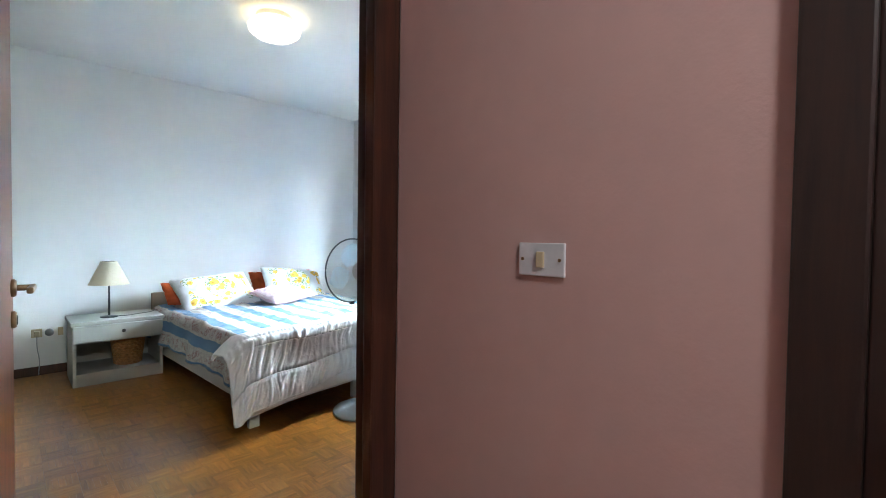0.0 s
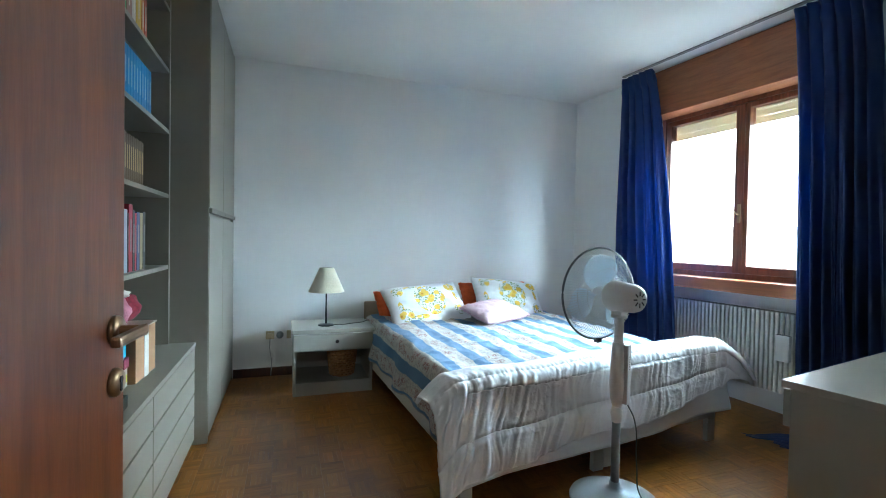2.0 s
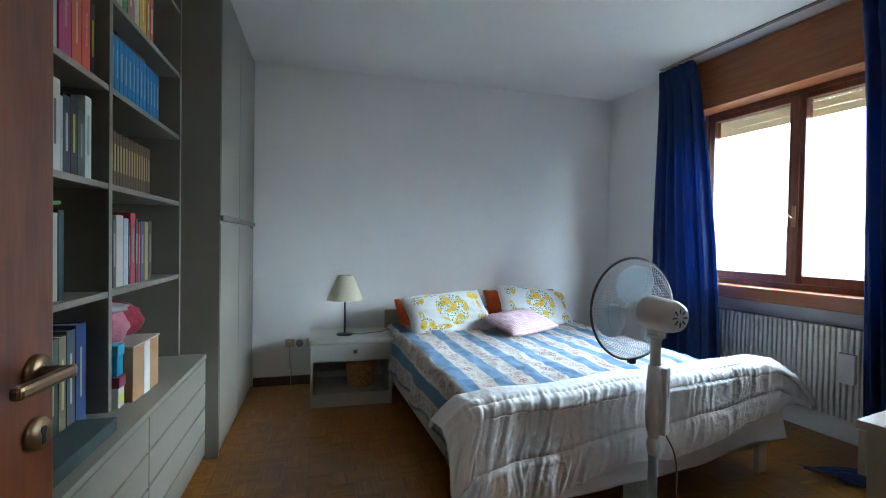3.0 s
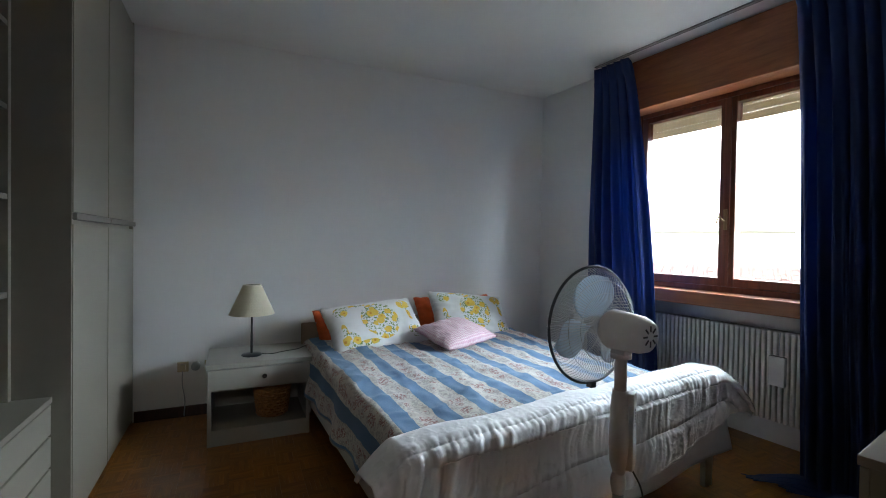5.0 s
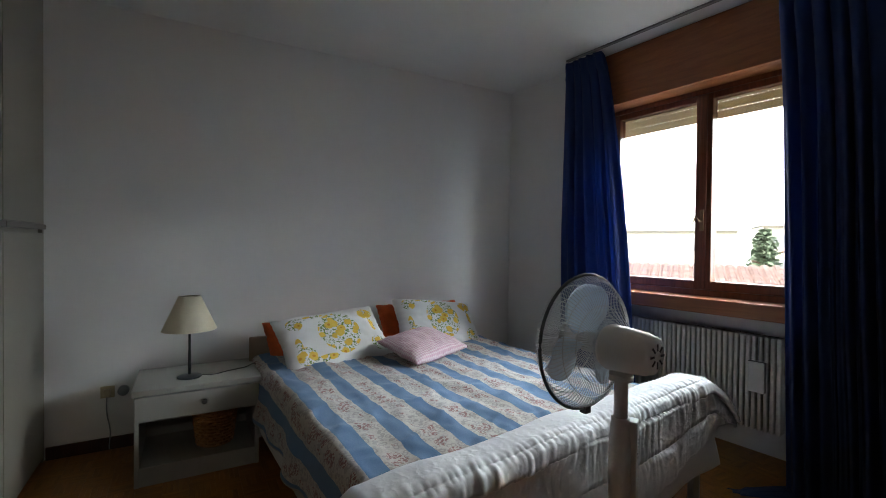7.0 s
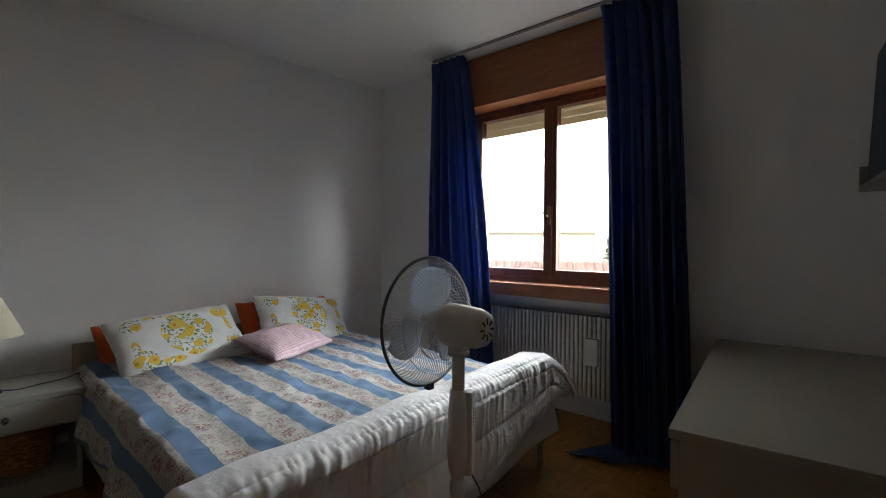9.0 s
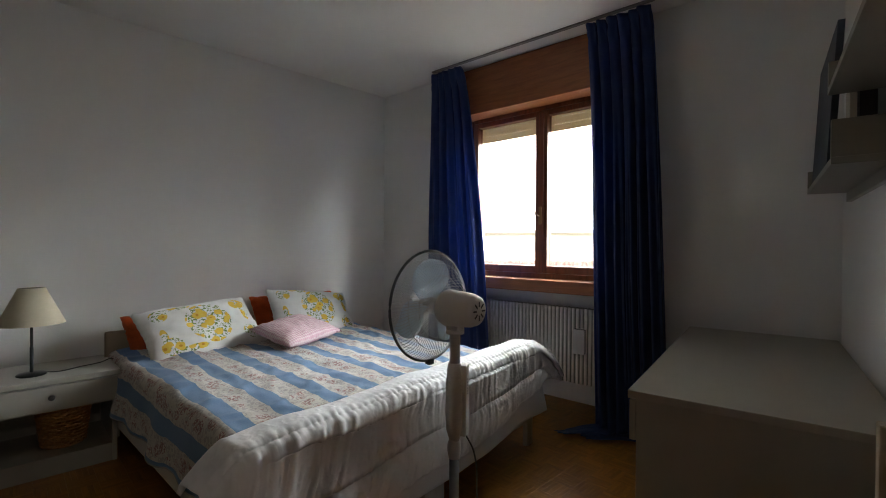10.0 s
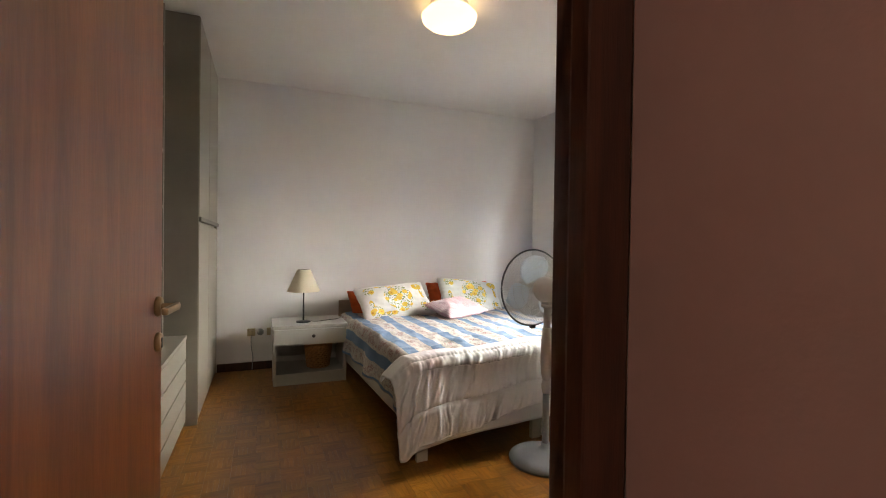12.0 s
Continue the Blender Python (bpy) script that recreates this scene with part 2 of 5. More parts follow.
structure("wall_south", bm, white_wall, "white plastered wall with the doorway", "wall")

structure("wall_hall_east", turned(box(0.0, 0.12, -0.86, 0.0, -0.1, H), HALL_M), pink_wall, "pink painted hall wall with a light switch", "wall")
structure("wall_hall_beyond", turned(box(0.0, 0.12, -2.6, -1.74, -0.1, H), HALL_M), pink_wall, "pink painted hall wall beyond the dark door", "wall")
structure("wall_hall_over_door", turned(box(0.0, 0.12, -1.74, -0.86, 2.12, H), HALL_M), pink_wall, "pink painted hall wall over the dark door", "wall")
structure("wall_hall_west", prism([on(-1.75, -WALL), on(-1.75, -2.6), on(-1.65, -2.6), on(-1.65, -WALL)], -0.1, H), pink_wall, "pink painted wall across the hall", "wall")
structure("wall_hall_north", prism([on(-1.75, -WALL), on(s_left, -WALL), on(s_left, -WALL + 0.12), on(-1.75, -WALL + 0.12)], -0.1, H), pink_wall, "pink painted wall beside the doorway", "wall")
structure("wall_hall_south", prism([on(-1.75, -2.6), on(0.5, -2.6), on(0.5, -2.72), on(-1.75, -2.72)], -0.1, H), pink_wall, "pink painted wall closing the hall", "wall")

# skirting boards; their dark tone also stands for the shadow gap at the floor
structure("baseboard_north", box(0.10, 3.48, YB - 0.014, YB, 0.0, 0.075, 0.003), dark_wood, "dark brown wooden skirting below the bed wall", "baseboard")
bm = box(-0.014, 0.0, WB, 1.57, 0, 0.075, 0.003)
add_box(bm, -0.014, 0.0, -1.9, WA, 0, 0.075, 0.003)
structure("baseboard_east", turned(bm, WIN_M), dark_wood, "dark brown wooden skirting below the window wall", "baseboard")
structure("baseboard_south", turned(box(0.09, 2.8, 0.0, 0.014, 0, 0.075, 0.003), DOOR_M), dark_wood, "dark brown wooden skirting beside the doorway", "baseboard")

# ---- doorway ----
frame_ob = structure("door_frame", turned(box(-0.035, 0.045, -WALL + 0.045, -0.038, 0, DOOR_H + 0.04, 0.003), DOOR_M), dark_wood, "dark stained wooden door frame of the bedroom", "door frame")
part("striking_jamb", turned(box(0.012, 0.045, -0.038, 0.001, 0, DOOR_H + 0.04, 0.004), DOOR_M), dark_wood, frame_ob)
part("casing", turned(box(-0.056, 0.042, -WALL + 0.012, -WALL + 0.046, 0, DOOR_H + 0.09, 0.006), DOOR_M), dark_wood, frame_ob)
part("inner_casing", turned(box(0.035, 0.10, 0.0, 0.016, 0, DOOR_H + 0.09, 0.004), DOOR_M), dark_wood, frame_ob)
part("hinge_jamb", turned(box(-DOOR_W - 0.05, -DOOR_W, -WALL - 0.012, 0.008, 0, DOOR_H + 0.04, 0.004), DOOR_M), dark_wood, frame_ob)
part("head_jamb", turned(box(-DOOR_W - 0.05, 0.045, -WALL - 0.010, 0.006, DOOR_H, DOOR_H + 0.04, 0.004), DOOR_M), dark_wood, frame_ob)
part("strike_plate", turned(box(0.0085, 0.0125, -0.03, -0.008, 0.93, 1.12), DOOR_M), mat("old_brass", (0.42, 0.28, 0.12), 0.35, 0.9), frame_ob, "worn brass strike plate")

brass = mat("aged_brass", (0.33, 0.22, 0.12), 0.35, 0.9, vary=0.1, scale=20)
black = mat("black_plastic", (0.02, 0.02, 0.022), 0.45)
LEAF_M = Matrix.Translation((0.230, 1.988, 0)) @ pose(0, 0, 0, 0, 0, -5.0)
leaf = structure("door_1", turned(box(-0.045, 0.0, -0.86, 0.0, 0.008, DOOR_H, 0.003), LEAF_M), door_wood, "open flush door in reddish-brown wood veneer", "door")


def rosette(r, z):
    return lathe([(0, 0.0), (r, 0.0), (r, 0.006), (r * 0.86, 0.011), (r * 0.3, 0.012), (0, 0.012)], 28, m=LEAF_M @ Matrix.Translation((0.0, -0.042, z)) @ pose(0, 0, 0, 0, 90, 0))


part("handle_rosette", rosette(0.027, 1.035), brass, leaf, "round brass rosette", smooth=True)
bm = lathe([(0.009, 0.010), (0.009, 0.045), (0.011, 0.052), (0.0, 0.055)], 16, m=LEAF_M @ Matrix.Translation((0.0, -0.042, 1.035)) @ pose(0, 0, 0, 0, 90, 0))
add_box(bm, 0.040, 0.056, -0.155, -0.036, 1.026, 1.045, 0.006, LEAF_M)
part("handle", turned(bm, Matrix()), brass, leaf, "brass lever handle", smooth=False)
key = part("key_rosette", rosette(0.026, 0.940), brass, leaf, "round brass keyhole plate", smooth=True)
bm = box(0.0118, 0.0135, -0.045, -0.039, 0.925, 0.942, 0, LEAF_M)
lathe([(0, 0.0118), (0.006, 0.0118), (0.006, 0.0135), (0, 0.0135)], 16, bm, LEAF_M @ Matrix.Translation((0, -0.042, 0.946)) @ pose(0, 0, 0, 0, 90, 0))
part("keyhole", bm, black, key)
part("latch_plate", turned(box(-0.034, -0.011, -0.0005, 0.002, 0.90, 1.10), LEAF_M), brass, leaf, "brass latch plate")

# light switch
sw = thing("light_switch", HALL_M @ Matrix.Translation((0.0, -0.458, 1.162)), "white metal light switch plate with a cream rocker", "switch")
part("plate", box(-0.007, 0.0, -0.053, 0.053, -0.0335, 0.0335, 0.002), mat("white_enamel", (0.66, 0.67, 0.70), 0.3), sw)
part("rocker", box(-0.013, -0.006, -0.0085, 0.0085, -0.016, 0.016, 0.002), mat("cream_plastic", (0.62, 0.50, 0.32), 0.35), sw, "cream rocker")
for y in (-0.043, 0.043):
    part("screw", lathe([(0, 0), (0.0035, 0), (0.0035, 0.002), (0, 0.0025)], 12, m=Matrix.Translation((-0.007, y, 0)) @ pose(0, 0, 0, 0, -90, 0)), brass, sw)

# dark door in the hall
hall_wood = wood("near_black_stain", (0.008, 0.004, 0.003), (0.024, 0.010, 0.006), 0.4)
hd = structure("door_2", turned(box(0.04, 0.08, -1.66, -0.94, 0.005, 2.06, 0.003), HALL_M), hall_wood, "closed dark-stained door in the hall", "door")
for y0, y1 in ((-0.94, -0.86), (-1.74, -1.66)):
    part("casing", turned(box(-0.02, 0.10, y0, y1, 0, 2.12, 0.005), HALL_M), hall_wood, hd)
part("head_casing", turned(box(-0.018, 0.10, -1.74, -0.86, 2.06, 2.12, 0.005), HALL_M), dark_wood, hd)
part("handle", turned(box(-0.015, 0.04, -1.03, -1.01, 1.02, 1.05, 0.005), HALL_M), brass, hd, "brass handle")

# ---- window ----
glass = bpy.data.materials.new("window_glass")
glass.use_nodes = True
gb = glass.node_tree.nodes["Principled BSDF"]
gb.inputs["Transmission Weight"].default_value, gb.inputs["Roughness"].default_value, gb.inputs["IOR"].default_value = 1.0, 0.0, 1.45
win = thing("window_1", WIN_M, "brown wooden two-sash window with a half-raised roller shutter", "window", kind="structure")
FX0, FX1 = 0.135, 0.205
bm = bmesh.new()
add_box(bm, FX0 - 0.01, FX1 + 0.02, WA, WA + 0.035, SILL, HEAD, 0.004)
add_box(bm, FX0 - 0.01, FX1 + 0.02, WB - 0.035, WB, SILL, HEAD, 0.004)
add_box(bm, FX0 - 0.01, FX1 + 0.02, WA + 0.045, WB - 0.045, HEAD - 0.032, HEAD, 0.004)
add_box(bm, FX0 - 0.01, FX1 + 0.02, WA + 0.045, WB - 0.045, SILL, SILL + 0.040, 0.004)
part("window_frame", bm, window_wood, win)
MID = -0.103
for a, b in ((WA + 0.035, MID), (MID, WB - 0.035)):
    z0, z1 = SILL + 0.040, HEAD - 0.032
    bm = bmesh.new()
    add_box(bm, FX0, FX1, a + 0.002, a + 0.052, z0, z1, 0.005)
    add_box(bm, FX0, FX1, b - 0.052, b - 0.002, z0, z1, 0.005)
    add_box(bm, FX0, FX1, a + 0.052, b - 0.052, z0, z0 + 0.058, 0.005)
    add_box(bm, FX0, FX1, a + 0.052, b - 0.052, z1 - 0.040, z1, 0.005)
    sash = part("sash", bm, window_wood, win)
    pane = part("pane", box(FX0 + 0.03, FX0 + 0.035, a + 0.045, b - 0.045, z0 + 0.05, z1 - 0.034), glass, sash)
    pane.visible_shadow = False
part("cover_strip", box(FX0 - 0.012, FX0, MID - 0.022, MID + 0.022, SILL + 0.045, HEAD - 0.036, 0.004), window_wood, win)
hb = box(FX0 - 0.02, FX0 - 0.012, MID - 0.012, MID + 0.012, 1.38, 1.52, 0.003)
tube([(FX0 - 0.03, MID, 1.44), (FX0 - 0.05, MID + 0.005, 1.45), (FX0 - 0.055, MID + 0.02, 1.48), (FX0 - 0.055, MID + 0.04, 1.42)], 0.006, 8, hb)
part("handle", hb, brass, win, "brass window handle")
part("window_sill", box(-0.035, 0.30, WA - 0.02, WB + 0.02, SILL - 0.092, SILL, 0.006), panel_wood, win, "reddish wooden window sill")
# roller shutter, let down a little over the panes
slat = mat("shutter_beige", (0.66, 0.58, 0.40), 0.5, vary=0.05)
sn = slat.node_tree
s_tr, s_mx = sn.nodes.new("ShaderNodeBsdfTranslucent"), sn.nodes.new("ShaderNodeMixShader")
s_tr.inputs["Color"].default_value, s_mx.inputs[0].default_value = (0.60, 0.50, 0.30, 1), 0.18
sn.links.new(sn.nodes["Principled BSDF"].outputs[0], s_mx.inputs[1])
sn.links.new(s_tr.outputs[0], s_mx.inputs[2])
sn.links.new(s_mx.outputs[0], sn.nodes["Material Output"].inputs["Surface"])
for k in range(4):
    z = 2.125 + 0.056 * k
    sh = part("shutter_slat", box(0.245, 0.257, WA + 0.03, WB - 0.03, z, z + 0.0525, 0.003), slat, win)
    bmh = bmesh.new()
    for n in range(43):
        y = WA + 0.04 + n * 0.0282
        add_box(bmh, 0.247, 0.256, y, y + 0.018, z + 0.0520, z + 0.0565)
    part("perforation_strip", bmh, slat, sh)
box_ob = structure("shutter_box", turned(box(-0.04, 0.0, WA - 0.03, WB + 0.03, HEAD, H - 0.012, 0.003), WIN_M), panel_wood, "reddish-brown wooden roller shutter box panel", "shutter box")
part("soffit", turned(box(0.0, 0.28, WA, WB, HEAD, HEAD + 0.02), WIN_M), panel_wood, box_ob)
# rail coloured dark to draw the thin shadow line at the ceiling
rail = tagged(obj("curtain_rail", turned(box(-0.20, -0.17, WA - 0.34, WB + 0.17, H - 0.010, H, 0.002), WIN_M), mat("rail_shadow_grey", (0.22, 0.21, 0.20), 0.4)), "thin ceiling rail that carries the curtains, darkened as shadow line", "curtain rail")

# radiator with humidifier
rad_white = mat("radiator_enamel", (0.70, 0.69, 0.62), 0.4, vary=0.03)
RAD_M = WIN_M
rad = thing("radiator", RAD_M, "cream ribbed radiator in the niche under the window", "radiator")
first = None
for k in range(34):
    y = -0.535 + k * 0.0325
    if first is None:
        first = part("rib", turned(box(-0.011, 0.075, -0.0125, 0.0125, 0.175, 0.745, 0.009), Matrix()), rad_white, rad)
        first.location = (0.155, y, 0)
        first.data.polygons.foreach_set("use_smooth", [True] * len(first.data.polygons))
    else:
        o = new("rib", first.data)
        o.parent, o.location = rad, (0.155, y, 0)
bm = tube([(0.195, -0.54, 0.215), (0.195, 0.54, 0.215)], 0.016, 10)
tube([(0.195, -0.54, 0.710), (0.195, 0.54, 0.710)], 0.016, 10, bm)
for y in (-0.45, 0.45):
    add_box(bm, 0.19, 0.272, y - 0.012, y + 0.012, 0.60, 0.63)
part("header_pipe", bm, rad_white, rad)
hum = thing("humidifier", RAD_M @ Matrix.Translation((0.143, -0.435, 0.41)), "white plastic humidifier hung on the radiator", "humidifier")
part("tank", box(-0.034, 0.0, -0.042, 0.048, 0.0, 0.185, 0.008), white_plastic, hum)
part("hook", tube([(-0.01, 0.0, 0.16), (-0.01, 0.0, 0.25), (0.0, 0.0, 0.33), (0.02, 0.0, 0.33)], 0.003, 6), grey_plastic, hum)

# ---- wardrobe and bookcase ----
WX = 0.098
wr = thing("wardrobe", Matrix(), "tall greige lacquered built-in wardrobe with four doors", "wardrobe")
part("side_panel", box(XL, WX - 0.004, 3.868, 3.893, 0.0, H - 0.032, 0.002), lacquer, wr)
part("carcass", box(XL, WX - 0.026, 3.893, YB - 0.001, 0.06, H - 0.034), lacquer, wr)
part("plinth", box(XL, WX - 0.03, 3.872, YB - 0.001, 0.0, 0.06), lacquer, wr)
for y0, y1 in ((3.876, 4.444), (4.452, YB - 0.033)):
    for z0, z1 in ((0.035, 1.318), (1.370, H - 0.034)):
        d = part("door", box(WX - 0.022, WX, y0, y1, z0, z1, 0.0025), lacquer, wr)
    # rail colour darkened to stand in for the shade of the gap beside it
    part("grip_rail", box(WX - 0.024, WX + 0.012, y0, y1, 1.338, 1.366, 0.003), mat("grip_grey_gap_shade", (0.15, 0.14, 0.125), 0.4), wr, "grey grip rail between the doors, darkened for gap shade")
part("filler_strip", box(WX - 0.03, WX - 0.006, YB - 0.028, YB - 0.001, 0.0, H - 0.004), lacquer, wr)

BX, BY0, BY1 = -0.10, 1.70, 3.866   # bookcase front and ends
dx = 0.028
dc = thing("drawer_unit", Matrix(), "low greige lacquered drawer unit under the bookcase", "drawer unit")
part("top", box(XL, dx + 0.004, BY0, BY1, 0.572, 0.596, 0.002), lacquer, dc)
part("carcass", box(XL, dx - 0.022, BY0, BY1, 0.03, 0.572), lacquer, dc)
part("plinth", box(XL, dx - 0.05, BY0, BY1, 0.0, 0.03), lacquer, dc)
for y0, y1 in ((BY0 + 0.002, 2.30), (2.305, 3.022), (3.030, BY1 - 0.002)):
    for k in range(4):
        part("drawer_front", box(dx - 0.022, dx, y0, y1, 0.036 + 0.1345 * k, 0.036 + 0.1345 * k + 0.124, 0.002), lacquer, dc)

bc = thing("bookcase", Matrix(), "greige lacquered open bookcase filled with books", "bookcase")
part("back_panel", box(XL + 0.001, XL + 0.012, BY0, BY1, 0.597, H - 0.003), lacquer, bc)
for y in (BY0, 2.35, 3.014, BY1 - 0.026):
    part("upright", box(XL + 0.012, BX, y, y + 0.026, 0.597, H - 0.003, 0.0015), lacquer, bc)
BAYS = ((BY0 + 0.026, 2.35), (2.376, 3.014), (3.040, BY1 - 0.026))
LEVELS = (1.040, 1.432, 1.785, 2.115, 2.45)
for y0, y1 in BAYS:
    for z in LEVELS:
        part("shelf", box(XL + 0.012, BX - 0.002, y0, y1, z - 0.022, z, 0.0015), lacquer, bc)

# books
paper = mat("book_paper", (0.62, 0.57, 0.46), 0.9, vary=0.08, scale=40)


def ink(rgb):
    return mat("ink_%02x%02x%02x" % tuple(int(c * 255) for c in rgb), rgb, 0.55)


def cover(rgb):
    return mat("cover_%02x%02x%02x" % tuple(int(c * 255) for c in rgb), rgb, 0.45, vary=0.06, scale=12)


def book(y, z, width, height, depth, rgb, label, front=BX - 0.035, lean=0.0, bar=(0.75, 0.72, 0.6), group="books on the shelves", text=""):
    """A book that stands on a shelf with its spine to the room; y is its near side."""
    b = thing("book", Matrix.Translation((front, y, z)) @ pose(0, 0, 0, lean, 0, 0), label, "book", group)
    c = cover(rgb)
    bm = bmesh.new()
    add_box(bm, -depth, -0.002, 0.0, 0.002, 0, height)
    add_box(bm, -depth, -0.002, width - 0.002, width, 0, height)
    add_box(bm, -0.004, 0.0, 0.0003, width - 0.0003, 0, height, 0.0012)
    part("cover", bm, c, b)
    part("pages", box(-depth + 0.004, -0.004, 0.002, width - 0.002, 0.004, height - 0.004), paper, b)
    if bar and not text:
        w = min(width * 0.42, 0.012)
        part("spine_lettering", box(0.0, 0.0004, width / 2 - w / 2, width / 2 + w / 2, height * 0.30, height * 0.78), ink(bar), b)
    if text:
        cu = bpy.data.curves.new("spine_text", "FONT")
        cu.body, cu.size, cu.align_x, cu.align_y, cu.extrude = text, min(width * 0.75, 0.026), "CENTER", "CENTER", 0.0002
        cu.materials.append(ink(bar))
        o = new("spine_lettering", cu)
        o.parent = b
        o.matrix_basis = Matrix.Translation((0.0008, width / 2, height * 0.55)) @ pose(0, 0, 0, 90, 0, 90) @ pose(0, 0, 0, 0, 0, 90)
    return b


rng = random.Random(4)
BLUE, GOLD = (0.03, 0.22, 0.52), (0.10, 0.06, 0.03)
# far bay: blue encyclopedia, gilt series, mixed paperbacks
y = 3.052
book(y, 1.785, 0.052, 0.275, 0.21, BLUE, "thick light blue picture book on the shelf", bar=(0.8, 0.85, 0.9), text="DOLOMITI")
y += 0.055
for k in range(13):
    book(y, 1.785, 0.0385, 0.235, 0.2, (0.03, 0.20 + 0.012 * (k % 3), 0.48), "light blue encyclopedia volume in a row", bar=(0.35, 0.48, 0.60), group="blue encyclopedia volumes")
    y += 0.0402
lying = thing("book", Matrix.Translation((BX - 0.04, 3.17, 2.0215)), "dark brown book lying on the blue volumes", "book", "books on the shelves")
part("cover", box(-0.15, 0, 0, 0.30, 0, 0.018, 0.002), cover((0.06, 0.04, 0.03)), lying)
y = 3.045
book(y, 1.432, 0.10, 0.235, 0.21, (0.035, 0.015, 0.012), "dark red-brown slipcase at the end of the row", bar=None, front=BX - 0.06)
y += 0.103
for k in range(15):
    book(y, 1.432, 0.0265, 0.22 + 0.004 * (k % 2), 0.19, GOLD, "narrow brown book with gilt spine bands", bar=(0.50, 0.40, 0.20), group="gilt series volumes", front=BX - 0.05)
    y += 0.0275
y = 3.046
for w, h, rgb, lab in ((0.02, 0.27, (0.16, 0.16, 0.16), "dark grey ring folder"), (0.016, 0.26, (0.10, 0.10, 0.11), "charcoal paperback book"), (0.02, 0.27, (0.05, 0.05, 0.06), "black bound notebook"), (0.018, 0.27, (0.08, 0.08, 0.09), "dark grey notebook"), (0.044, 0.285, (0.50, 0.49, 0.44), "wide white document binder"), (0.034, 0.275, (0.40, 0.48, 0.56), "pale blue folder of papers"), (0.010, 0.26, (0.03, 0.03, 0.035), "thin black booklet"), (0.034, 0.30, (0.35, 0.03, 0.05), "dark red spiral-bound notebook"), (0.02, 0.275, (0.02, 0.04, 0.03), "black-green paperback book"), (0.016, 0.265, (0.40, 0.03, 0.05), "red paperback book"), (0.03, 0.27, (0.04, 0.08, 0.20), "navy blue paperback book"), (0.03, 0.27, (0.34, 0.31, 0.13), "olive yellow paperback book"), (0.028, 0.275, (0.05, 0.06, 0.05), "black and white illustrated book")):
    book(y, 1.040, w * 1.42, h, 0.2, rgb, lab + " upright on the shelf", bar=(0.32, 0.32, 0.30) if sum(rgb) < 0.6 else None)
    y += w * 1.42 + 0.0035
y = 3.055
for w, h, rgb, lab in ((0.04, 0.25, (0.5, 0.06, 0.05), "red hardback book"), (0.03, 0.24, (0.05, 0.22, 0.08), "green hardback book"), (0.045, 0.26, (0.55, 0.53, 0.47), "off-white hardback book"), (0.03, 0.25, (0.06, 0.25, 0.06), "bright green book"), (0.05, 0.27, (0.35, 0.18, 0.15), "brown hardback book"), (0.04, 0.25, (0.6, 0.57, 0.5), "cream hardback book"), (0.06, 0.27, (0.62, 0.42, 0.03), "yellow hardback book"), (0.03, 0.24, (0.55, 0.18, 0.03), "orange paperback book"), (0.03, 0.24, (0.45, 0.05, 0.03), "red paperback book")):
    book(y, 2.115, w * 1.3, h, 0.2, rgb, lab + " on the top shelf")
    y += w * 1.3 + 0.004
# middle bay
y = 2.38
for w, h, rgb, lab in ((0.045, 0.26, (0.3, 0.05, 0.05), "dark red book"), (0.05, 0.26, (0.2, 0.1, 0.2), "purple book"), (0.05, 0.27, (0.1, 0.12, 0.2), "dark blue book"), (0.05, 0.26, (0.4, 0.3, 0.2), "tan book"), (0.05, 0.27, (0.35, 0.05, 0.12), "crimson book"), (0.045, 0.26, (0.1, 0.2, 0.15), "dark green book"), (0.06, 0.27, (0.45, 0.45, 0.4), "grey book")):
    book(y, 1.785, w, h, 0.2, rgb, lab + " upright on the shelf")
    y += w + 0.004
y = 2.765
book(y, 1.785, 0.070, 0.285, 0.2, (0.38, 0.05, 0.16), "thick magenta school book", bar=(0.7, 0.5, 0.4), text="mitologia")
book(y + 0.073, 1.785, 0.060, 0.28, 0.2, (0.55, 0.12, 0.05), "thick orange-red school book", bar=(0.7, 0.45, 0.3))
book(y + 0.136, 1.785, 0.055, 0.28, 0.2, (0.62, 0.10, 0.07), "thick bright red school book", bar=(0.7, 0.5, 0.4), text="letteratura")
book(y + 0.194, 1.785, 0.03, 0.265, 0.2, (0.02, 0.02, 0.025), "black paperback with yellow lettering", bar=(0.6, 0.5, 0.05))
y = 2.38
